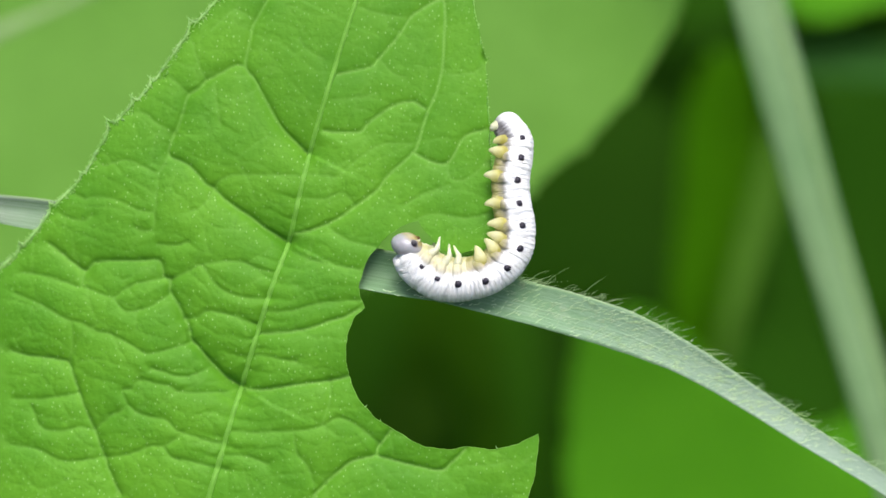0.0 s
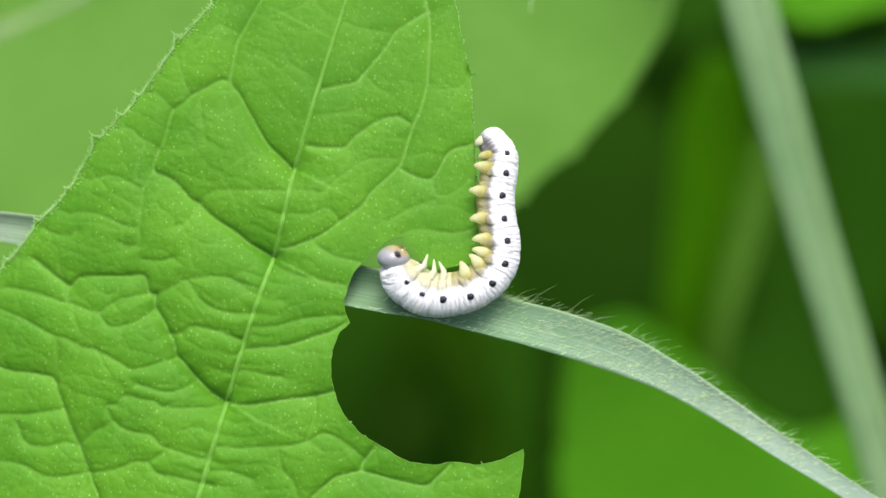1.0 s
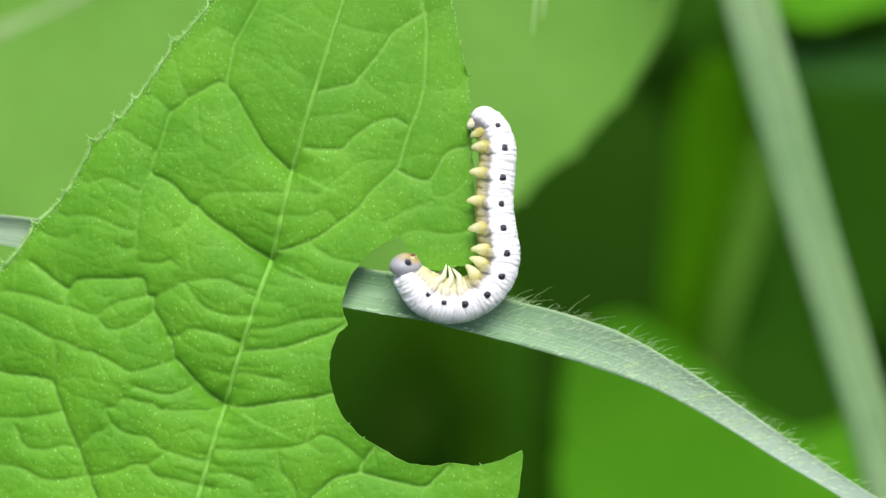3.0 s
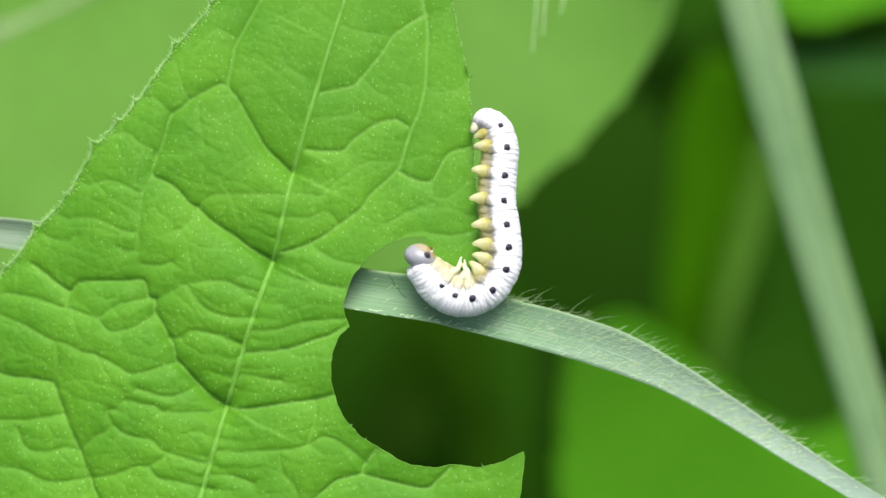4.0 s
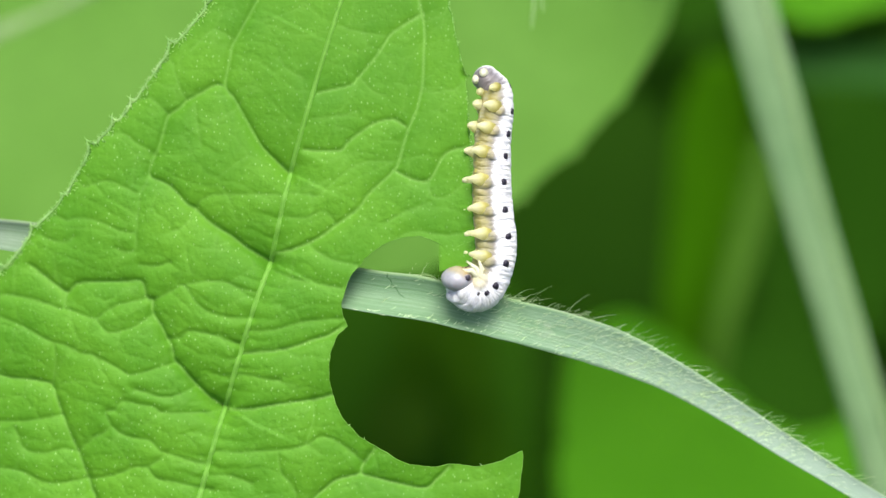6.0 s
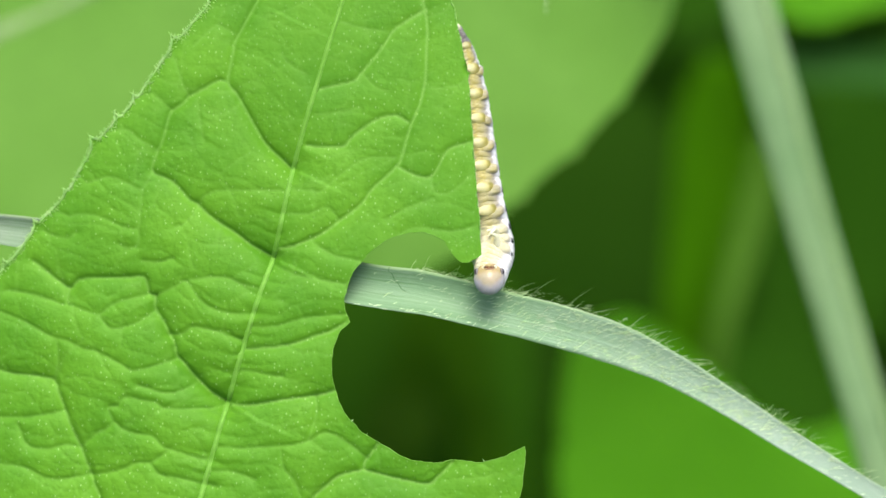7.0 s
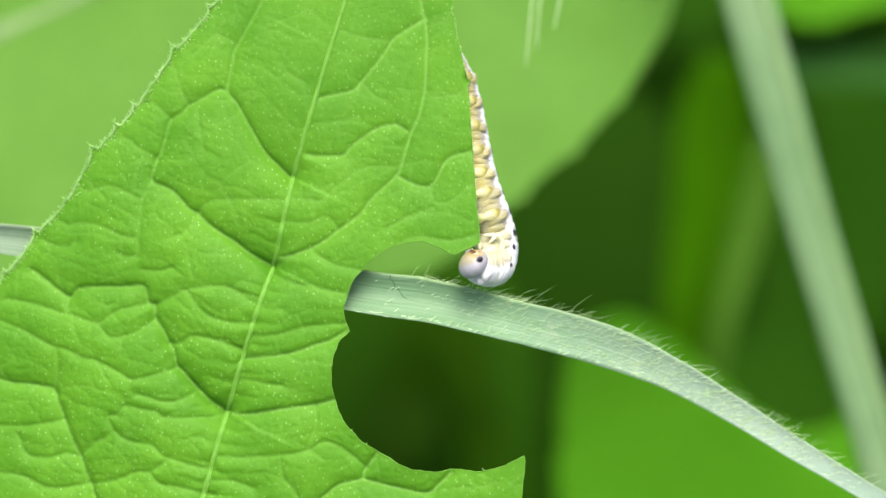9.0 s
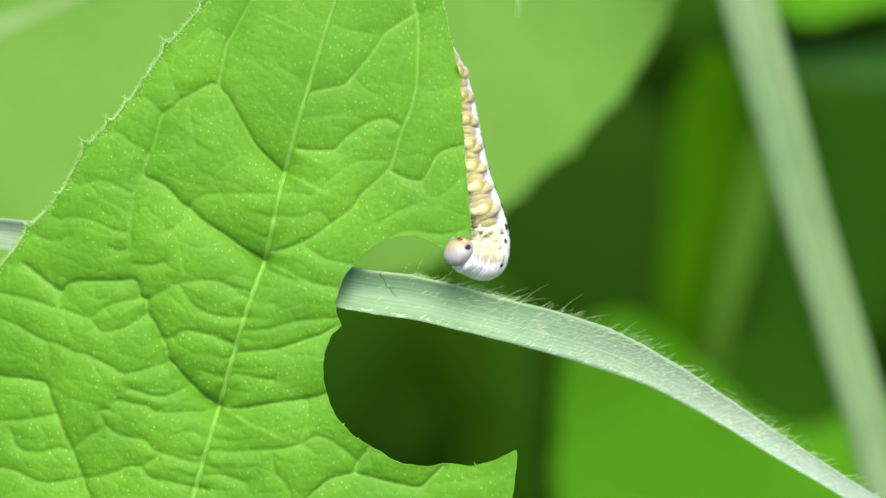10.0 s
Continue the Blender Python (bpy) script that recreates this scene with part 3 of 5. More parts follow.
def leaf_piece(name, ring, thing):
    """A stretch of the leaf's blade within an outline, quilted, with real thickness."""
    thick = LEAF_THICK
    rng = np.random.default_rng(2)
    fine = np.stack(np.meshgrid(np.arange(-20, 960, 3.6), np.arange(-25, 915, 3.2)), -1)
    fine[1::2, :, 0] += 1.8
    fine = fine.reshape(-1, 2) + rng.uniform(-0.6, 0.6, (fine.size // 2, 2))
    rough = np.stack(np.meshgrid(np.arange(-340, 960, 17.0), np.arange(-450, 1370, 17.0)), -1).reshape(-1, 2)
    rough = rough + rng.uniform(-3, 3, rough.shape)
    rough = rough[(rough[:, 0] < -26) | (rough[:, 1] < -32) | (rough[:, 1] > 922)]
    pts = np.vstack((fine, rough))
    pts = pts[inside(pts, ring)]
    pts = pts[gap_to(pts, np.vstack((ring, ring[:1]))) > 3.0]
    n = len(ring)
    allp = [Vector(p) for p in np.vstack((ring, pts))]
    verts, _, faces, *_ = geometry.delaunay_2d_cdt(allp, [(i, (i + 1) % n) for i in range(n)], [], 1, 1e-5)
    p = np.array([(v.x, v.y) for v in verts])
    h, vein = leaf_height(p)
    x, y, z = (p[:, 0] - 784) * S, (441 - p[:, 1]) * S, h * S
    count = len(p)
    co = np.vstack((np.column_stack((x, y, z)), np.column_stack((x, y, z - thick))))
    tri = []
    for f in faces:
        a, b, c = f
        if (p[b, 0] - p[a, 0]) * (p[c, 1] - p[a, 1]) - (p[b, 1] - p[a, 1]) * (p[c, 0] - p[a, 0]) > 0:
            a, c = c, a
        tri += [(a, b, c), (c + count, b + count, a + count)]
    used = {}
    for a, b, c in tri[::2]:
        for e in ((a, b), (b, c), (c, a)):
            used[e] = 1
    co, rim = with_rim(co.tolist(), used, count)
    me = bpy.data.meshes.new(name)
    me.from_pydata(co, [], tri + rim)
    me.update()
    tint = me.attributes.new("vein", "FLOAT", "POINT")
    tint.data.foreach_set("value", np.concatenate((vein, vein, np.full(len(co) - 2 * count, 0.6))))
    me.materials.append(LEAF)
    me.shade_smooth()
    ob = new(name, me)
    ob.parent = thing
    return ob


def leaf():
    thing = tagged(new("bitten_leaf"), "fresh green toothed leaf with large bites eaten out of its margin", "leaf")
    left, right, bite, low, ring = leaf_outline()
    blade = leaf_piece("blade", ring, thing)
    tagged(blade, "quilted green leaf blade with pale pinhead dots")
    # the edge that is still uneaten, cut into the morsels that go one after another
    top = [i for i, q in enumerate(bite) if q[1] < 500 and q[0] > 690]
    morsels = []
    for right_x, left_x, free, when in MORSELS:
        a, b = (min(top, key=lambda i: abs(bite[i][0] - x)) for x in (right_x, left_x))
        shape = np.vstack((bite[a:b + 1], resample(np.array(free, float), 4.0)))
        ob = leaf_piece("morsel", shape, thing)
        tagged(ob, "leaf morsel that the larva bites off")
        morsels.append((ob, shape.mean(0), when))

    def strand(name, points, r0, r1, lift, label="", sides=6):
        line = resample(spline(points, 8), 7)
        line = line[inside(line, ring)]
        if len(line) < 3:
            return
        hh, _ = leaf_height(line)
        k = np.linspace(0, 1, len(line))
        bm = bmesh.new()
        tube(bm, [Vector(((a - 784) * S, (441 - b) * S, (c + lift) * S)) for (a, b), c in zip(line, hh)],
             [(r0 + (r1 - r0) * t) * S for t in k], sides)
        part(name, bm, VEIN, thing, label)

    strand("midrib", MIDRIB, 6.8, 3.8, -0.8, "pale green midrib", 10)
    for v in LATERALS:
        strand("lateral_vein", v, 1.4, 0.8, -0.5)

    # pale thickened margin of the uneaten sides
    for name, line, r in (("margin", left, 2.3), ("margin", right, 1.1), ("margin", low, 1.1), ("cut_edge", bite, 0.9)):
        hh, _ = leaf_height(line)
        bm = bmesh.new()
        tube(bm, [Vector(((a - 784) * S, (441 - b) * S, c * S - LEAF_THICK / 2)) for (a, b), c in zip(line, hh)],
             [r * S * (0.7 + 0.5 * abs(noise.noise((a * 0.04, b * 0.04, 0)))) for a, b in line], 6)
        part(name, bm, RIM if r > 1.2 else VEIN, thing, "pale hairy leaf margin" if name == "margin" else "thin pale bitten edge")

    # short hairs along the margins
    rng = random.Random(11)
    bm = bmesh.new()
    for line, dense, long, deep in ((left, 1.1, 6, 1), (left, 1.1, 7, 5), (left, 1.1, 6, 9), (left, 0.8, 5, 14), (right, 0.7, 4, 2), (bite, 0.012, 6, 0)):
        hh, _ = leaf_height(line)
        way = np.gradient(line, axis=0)
        out = np.column_stack((way[:, 1], -way[:, 0])) / np.hypot(*way.T)[:, None]
        for (a, b), o, c in zip(line, out, hh):
            if rng.random() < dense and -40 < b < 920:
                ln = long * rng.uniform(0.4, 1.3)
                s, u = rng.uniform(-0.8, 0.8), rng.uniform(-0.3, 1.0)
                d = Vector((o[0] - s * o[1], -(o[1] + s * o[0]), u)).normalized() * ln * S
                k = deep * rng.random()
                r = Vector(((a - o[0] * k - 784) * S, (441 - b + o[1] * k) * S, c * S + 0.3 * k * S))
                tube(bm, [r, r + d * 0.5, r + d + Vector((0, 0.15 * ln * S, 0))], [0.8 * S, 0.65 * S, 0.3 * S], 3)
    tagged(part("hairs", bm, RIM, thing, "short pale hairs"), kind="stuff")

    # the stalk leads down to the plant's stem
    bm = bmesh.new()
    root = spline([(205, 1360, 0), (150, 1560, 6), (40, 1800, 20), (-60, 2000, 34)], 8)
    tube(bm, [spot_at(a, b, c) for a, b, c in root], np.linspace(15, 24, len(root)) * S, 10)
    part("petiole", bm, VEIN, thing, "green leaf stalk")
    thing.matrix_world = BASE
    return thing, morsels


LEAF_THING, EATEN = leaf()


def plant_stem():
    top = BASE @ spot_at(-50, 1980, 33)
    bm = bmesh.new()
    rng = random.Random(3)
    line = [top + Vector((0.01 * math.sin(k * 0.9) * k / 10, 0.004 * k, 0.03 - (top.z + 0.05) * k / 10)) for k in range(11)]
    tube(bm, line, [0.0018 + 0.00025 * k for k in range(11)], 12)
    ob = part("weed", bm, VEIN, None)
    tagged(ob, "green stem of the weed that bears the leaf", "weed")


plant_stem()


# ---- the grass blade under the larva ----
def grass_blade():
    thing = tagged(new("hairy_grass"), "long grey-green grass blade fringed with fine hairs", "grass")
    rows = [(-300, 372, 3.4, 8), (-200, 382, 3.4, 30), (0, 415, 3.2, 54), (300, 455, 2.6, 70), (640, 516, 2.0, 77), (760, 534, 1.8, 79),
            (900, 567, 1.9, 76), (1000, 592, 2.2, 77), (1100, 624, 2.5, 73), (1200, 671, 2.5, 58), (1300, 731, 3, 48),
            (1400, 796, 3, 42), (1500, 858, 3, 36), (1650, 955, 4, 36), (1850, 1120, 8, 40), (2100, 1420, 20, 46),
            (2300, 1900, 45, 50), (2400, 2600, 90, 56)]
    line = spline(rows, 14)
    pts = [spot_at(a, b, c) for a, b, c, w in line]
    wide = [w * S * (1 + 0.03 * noise.noise((a * 0.02, 0, 0))) for a, b, c, w in line]
    down = (BASE.to_3x3().inverted() @ Vector((0, 0, -1)))
    drop = (BASE @ pts[-1]).z + 0.02
    for k in range(1, 13):
        pts.append(pts[14 * 17] + down * drop * k / 12 + Vector((0.02 * math.sin(k / 6), 0, 0)))
        wide.append(wide[14 * 17])
    twist = [14 * math.exp(-((p.x / S + 784 - 1150) / 200) ** 2) - 4 for p in pts]
    # the gutter is deepest where the larva feeds
    sag = [0.09 + 0.19 / (1 + math.exp((p.x / S + 784 - 880) / 45)) for p in pts]
    strip = ribbon(pts, wide, Vector((0, 0.12, 1)), 0.00022, sag, 12, twist)
    strip.normal_update()
    skin = BVHTree.FromBMesh(strip)

    def touch(x, y):
        """The spot of the blade's face on the line of sight through a plan point."""
        a, b = spot_at(x, y, -15), spot_at(x, y, 25)
        at, normal, *_ = skin.ray_cast(a, (b - a).normalized())
        if at is not None and normal.z < 0:
            normal = -normal
        return at, normal
    # fringe of hairs on the upper edge, and down on its face
    rng = random.Random(21)
    fringe, downy, scuff, crack = bmesh.new(), bmesh.new(), bmesh.new(), bmesh.new()
    clumps = [rng.uniform(720, 1550) for _ in range(46)]
    for _ in range(210):
        x = rng.choice(clumps) + rng.gauss(0, 9) if rng.random() < 0.6 else rng.uniform(720, 1550)
        i = int(np.argmin(np.abs(line[:, 0] - x)))
        a, b = Vector(line[i][:2]), Vector(line[i + 1][:2])
        way = (b - a).normalized()
        up = Vector((way.y, -way.x))
        root = a + (b - a) * rng.random() + up * (line[i][3] * 0.47 + rng.uniform(-4, 1))
        long = rng.uniform(8, 26) + (rng.random() < 0.3) * rng.uniform(6, 22) * (1.0 if x < 1150 else 0.6)
        lean = rng.uniform(0.1, 1.5)
        d = (up + way * lean).normalized() * long
        bend = (way * rng.uniform(-0.1, 0.6) - up * rng.uniform(-0.1, 0.35)) * long
        z = rng.uniform(-0.4, 0.3)
        q = [spot_at(*(root + d * t + bend * t * t), line[i][2] - 0.1 + z * t * long / 30) for t in (0, 0.25, 0.5, 0.75, 1)]
        tube(fringe, q, [0.26 * S, 0.23 * S, 0.19 * S, 0.14 * S, 0.08 * S], 4)
    # a denser, curlier tuft where the larva feeds
    for _ in range(95):
        x = rng.uniform(715, 905)
        i = int(np.argmin(np.abs(line[:, 0] - x)))
        a, b = Vector(line[i][:2]), Vector(line[i + 1][:2])
        way = (b - a).normalized()
        up = Vector((way.y, -way.x))
        root = a + (b - a) * rng.random() + up * (line[i][3] * 0.47 + rng.uniform(-5, 1))
        long = rng.uniform(12, 30)
        d = (up + way * rng.uniform(0.2, 1.6)).normalized() * long
        curl = (way * rng.uniform(0.0, 0.8) - up * rng.uniform(0.1, 0.7)) * long
        z = rng.uniform(-0.5, 0.2)
        q = [spot_at(*(root + d * t + curl * t * t), line[i][2] - 0.1 + z * t) for t in (0, 0.25, 0.5, 0.75, 1)]
        tube(fringe, q, [0.30 * S, 0.28 * S, 0.24 * S, 0.18 * S, 0.1 * S], 4)
    for _ in range(620):
        x = rng.triangular(640, 1560, 1250)
        i = int(np.argmin(np.abs(line[:, 0] - x)))
        a, b = Vector(line[i][:2]), Vector(line[i + 1][:2])
        way = (b - a).normalized()
        up = Vector((way.y, -way.x))
        root = a + (b - a) * rng.random() + up * line[i][3] * rng.uniform(-0.47, 0.44)
        d = (way + up * rng.uniform(0.0, 0.8)).normalized() * rng.uniform(4, 13)
        q = []
        for t in (0, 0.35, 0.7, 1):
            at, normal = touch(*(root + d * t + up * 2.5 * t * t))
            if at is not None:
                q.append(at + normal * (0.3 + 3.0 * t * t) * S)
        if len(q) == 4:
            tube(downy, q, [0.5 * S, 0.45 * S, 0.36 * S, 0.2 * S], 4)
    # scuffed pale streaks near the lower edge, and a thin dark crack
    for _ in range(34):
        x = rng.uniform(625, 770) if rng.random() < 0.7 else rng.uniform(770, 1250)
        i = int(np.argmin(np.abs(line[:, 0] - x)))
        y = line[i][1] + line[i][3] * rng.uniform(0.36, 0.47)
        long, rise = rng.uniform(3, 15), rng.uniform(-0.1, 0.35)
        q = [touch(x + long * t, y + long * rise * t + rng.uniform(-0.8, 0.8)) for t in (0, 0.4, 0.7, 1)]
        if all(at is not None for at, normal in q):
            tube(scuff, [at + normal * 0.1 * S for at, normal in q], [0.3 * S, rng.uniform(0.5, 1.1) * S, 0.7 * S, 0.2 * S], 4)
    q = [touch(x, y) for x, y in ((692, 484), (691, 491), (698, 497), (700, 505), (707, 511), (713, 522), (721, 527))]
    tube(crack, [at for at, normal in q if at is not None], [0.6 * S] * len([1 for at, normal in q if at is not None]), 4)
    part("blade", strip, BLADE, thing)
    tagged(part("scuffs", scuff, HAIR, thing, "pale scuffed streaks"), kind="stuff")
    part("crack", crack, TEAL, thing, "thin dark crack")
    tagged(part("hairs", fringe, HAIR, thing, "fringe of fine pale hairs"), kind="stuff")
    tagged(part("down", downy, HAIR, thing, "fine white down"), kind="stuff")
    thing.matrix_world = BASE
    return thing


BLADE_THING = grass_blade()


# ---- the larva ----
# Where its eleven flank spots lie, tail first, with the tail's end before them: plan units.
SPOTS = {
    "early": [(868, 253), (895, 277), (894, 314), (888, 353), (891, 394), (897, 433.5), (893, 473), (871, 507), (832, 531),
              (784, 536), (749, 527), (718, 502)],
    "arched": [(864, 254), (891, 276), (897, 312), (898, 349), (912, 385), (920, 425), (909, 464), (890, 498), (862, 529),
               (825, 548), (789, 550), (755, 540)],
    "reach": [(856, 215), (883, 227), (896, 268), (893, 320), (890, 366), (894, 409), (900, 453), (891, 493), (865, 526),
              (826, 542), (791, 539), (759, 521)],
    "curled": [(858, 217), (886, 225), (898, 265), (895, 314), (894, 358), (900, 401), (907, 441), (903, 482), (880, 517),
               (841, 533), (808, 527), (778, 506)],
    "gather": [(854, 214), (882, 222), (897, 262), (895, 310), (894, 354), (902, 394), (911, 430), (908, 467), (887, 501),
               (855, 524), (823, 524), (793, 507)],
    "climb": [(882, 176), (913, 192), (913, 232), (904, 274), (899, 315), (899, 361), (903, 406), (905, 450), (895, 494),
              (871, 526), (844, 533), (816, 525)],
    "early_b": [(868, 253), (895, 277), (894, 313.2), (888, 352.3), (891, 393.5), (897.5, 433), (894, 472),
               (874, 508), (837, 533), (793.5, 538.5), (761, 530.5), (732, 513.5)],
    "early_c": [(868, 253), (895, 277), (894.3, 313.8), (888.7, 353.7), (892, 395.5), (900, 434), (896.5, 473),
               (879, 509), (846, 536), (804.5, 543.5), (774.5, 535), (749.5, 518)],
    "early_d": [(868, 253), (895, 277), (894.2, 312.7), (888.3, 351.3), (891.5, 392), (901, 430.5), (902.5, 467),
               (891, 503.5), (862, 531), (821, 539.5), (787.5, 536.5), (757, 524)],
    "curled_a": [(858, 217), (886, 225), (898, 265), (894.2, 314), (892.3, 358), (897.5, 401), (900.5, 440),
               (896, 479), (872, 515.5), (836, 529.5), (807.5, 524), (781, 503.5)],
    "curled_b": [(858, 217), (886, 225), (898, 265), (894.3, 313.8), (892.7, 357.7), (898, 400.5), (903, 441),
               (898, 480.5), (870.5, 516), (832, 527.5), (800, 517.5), (773, 494.5)],
}
# Along the leaf's edge: plan units and mm towards the camera, tail first.
EDGED = {
    "settle": [(810, 100, -1.9), (817, 122, -2.1), (827, 158, -2.3), (835, 196, -2.4), (842, 236, -2.4), (849, 278, -2.4),
               (852, 320, -2.4), (857, 362, -2.3), (863, 402, -2.2), (868, 438, -2.1), (871, 466, -1.1), (871, 486, -0.4)],
    "edge": [(785, 68, -1.9), (798, 97, -2.1), (815, 138, -2.3), (829, 182, -2.4), (837, 226, -2.4), (844, 269, -2.4),
             (851, 310, -2.4), (859, 350, -2.3), (867, 386, -2.2), (874, 418, -1.9), (878, 446, -1.0), (876, 468, -0.2)],
    "poised": [(802, 66, -1.9), (815, 97, -2.1), (827, 138, -2.3), (837, 182, -2.4), (843, 226, -2.4), (848, 269, -2.4),
               (853, 310, -2.4), (858, 350, -2.3), (864, 386, -2.2), (871, 418, -1.9), (876, 446, -1.0), (874, 468, -0.2)],
    "turned": [(786, 70, -1.9), (799, 97, -2.1), (816, 137, -2.3), (827, 180, -2.4), (835, 223, -2.4), (842, 266, -2.4),
               (850, 306, -2.4), (861, 344, -2.3), (873, 378, -2.1), (881, 410, -1.9), (883, 440, -1.0), (874, 464, 0.0)],
}
GIRTH = [25, 30, 32.5, 33.5, 34, 35, 36, 37, 37.5, 38.5, 39.5, 39, 30]
# Seconds, shape, the head's place, the way it faces (degrees up from the right, and out) and how far it rolls its belly side into view.
STANCES = [
    (0, "early", 695, 468, 76, 0.1, 0), (0.3, "early", 690, 465, 96, 0.1, 10), (0.5, "early_b", 704, 468, 74, 0.1, 0), (1, "early", 697, 463, 92, 0.1, 8),
    (1.5, "early_c", 725, 469, 68, 0.1, 0), (1.8, "early_c", 727, 468, 68, 0.1, 0), (2, "early_d", 726, 474, 68, 0.1, 0),
    (2.1, "arched", 732, 480, 78, 0.1, 0), (2.2, "reach", 732, 474, 84, 0.1, 0), (2.5, "reach", 738, 470, 76, 0.1, 0),
    (2.7, "reach", 726, 474, 96, 0.1, 12), (3.8, "reach", 720, 467, 92, 0.15, 20), (4, "curled_a", 746, 455, 78, 0.15, 0),
    (4.5, "curled", 738, 462, 94, 0.2, 22), (5, "curled_b", 746, 448, 100, 0.15, 10), (5.5, "gather", 768, 455, 70, 0.1, 0),
    (5.7, "climb", 788, 476, 76, 0.1, 0),
]
# The same with the way it faces and the way of its crown (right, up, towards the camera).
LATE = [
    (6.2, 0.5, 826, 500, (0, 0.8, 0.5), (-0.7, -0.3, 0.5)), (6.8, "settle", 850, 508, (0, 0.35, 0.94), (-0.1, -0.94, 0.3)),
    (7, "poised", 866, 504, (0, 0.3, 0.95), (0, -0.95, 0.3)), (7.3, "edge", 872, 494, (0.05, 0.3, 0.95), (0, -0.95, 0.3)),
    (7.5, "edge", 861, 488, (0, 0.3, 0.95), (-0.1, -0.95, 0.3)), (8, "turned", 846, 490, (-0.5, 0.45, 0.65), (-0.35, -0.85, 0.1)),
    (8.5, "turned", 844, 474, (-0.55, 0.5, 0.55), (-0.45, -0.87, 0.05)), (9, "turned", 838, 461, (-0.6, 0.55, 0.45), (-0.5, -0.85, 0)),
    (9.5, "turned", 818, 464, (-0.6, 0.5, 0.5), (-0.45, -0.87, 0)), (9.7, "turned", 834, 456, (-0.55, 0.5, 0.5), (-0.45, -0.87, 0)),
    (10, "turned", 827, 449, (-0.45, 0.6, 0.5), (-0.5, -0.8, 0.1)),
]
# How far the spots lie above the axis, towards the back.
OFFSET = [0, 11, 11, 11, 11, 11, 11, 11, 10, 6, 1, -3]
PER = 6                         # rings to a segment


def axis_of(shape):
    """The larva's axis as rows of x, y (m), depth and roll, tail first, without the neck."""
    if shape in EDGED:
        roll = [112, 106, 94, 84, 79, 76, 74, 72, 70, 67, 64, 62]
        near = [-0.4, -0.3, -0.2, -0.1, -0.05, 0.0, 0.0, 0.0, -0.1, -0.6, -1.4, -1.2]
        return [(*spot_at(x, y)[:2], (h + near[k]) * 0.001, roll[k] - (8 * (k - 8) if k > 8 and shape == "turned" else 0))
                for k, (x, y, h) in enumerate(EDGED[shape])]
    p = np.array([spot_at(x, y)[:2] for x, y in SPOTS[shape]])
    way = np.gradient(p, axis=0)
    n = np.column_stack((-way[:, 1], way[:, 0])) / np.hypot(*way.T)[:, None]
    q = p - n * np.array(OFFSET)[:, None] * S
    q[0] = p[0]
    roll = [max(0, 42 - 9 * k) if shape == "climb" else 0 for k in range(len(q))]
    return [(x, y, 0.0004, r) for (x, y), r in zip(q, roll)]


def stance(axis, hx, hy, face, crown):
    """The poses of all rings and of the head."""
    head = Vector((*spot_at(hx, hy)[:2], 0.0009))
    last = Vector(axis[-1][:3])
    if face.z > 0.25:
        head.z = 0.0007
    neck = head - face.normalized() * 13 * S + (last - head).normalized() * 8 * S
    rows = spline(list(axis) + [(*neck, axis[-1][3] * 0.6)], PER)
    rings = []
    for i, (x, y, z, roll) in enumerate(rows):
        a, b = rows[max(i - 1, 0)], rows[min(i + 1, len(rows) - 1)]
        way = Vector(b[:3] - a[:3]).normalized()
        side = Vector((-way.y, way.x, 0)).normalized()
        away = way.cross(side)
        if away.z > 0:
            away = -away
        back = side * math.cos(radians(roll)) + away * math.sin(radians(roll))
        back = (back - way * back.dot(way)).normalized()
        m = Matrix((back.cross(way), back, way)).transposed().to_4x4()
        rings.append(Matrix.Translation((x, y, z)) @ m)
    f = face.normalized()
    c = (crown - f * crown.dot(f)).normalized()
    return rings, Matrix.Translation(head) @ Matrix((c.cross(f), c, f)).transposed().to_4x4()


def all_stances():
    out = []
    for t, shape, x, y, turn, out_way, roll in STANCES:
        a, r = radians(turn), radians(roll)
        out.append((t, *stance(axis_of(shape), x, y, Vector((math.cos(a), math.sin(a), out_way)),
                               Vector((-math.sin(a) * math.cos(r), math.cos(a) * math.cos(r), -math.sin(r))))))
    for t, shape, x, y, f, crown in LATE:
        if shape == 0.5:
            a, b = axis_of("climb"), axis_of("settle")
            axis = [tuple(0.5 * np.array(p) + 0.5 * np.array(q)) for p, q in zip(a, b)]
        else:
            axis = axis_of(shape)
        out.append((t, *stance(axis, x, y, Vector(f), Vector(crown))))
    return out


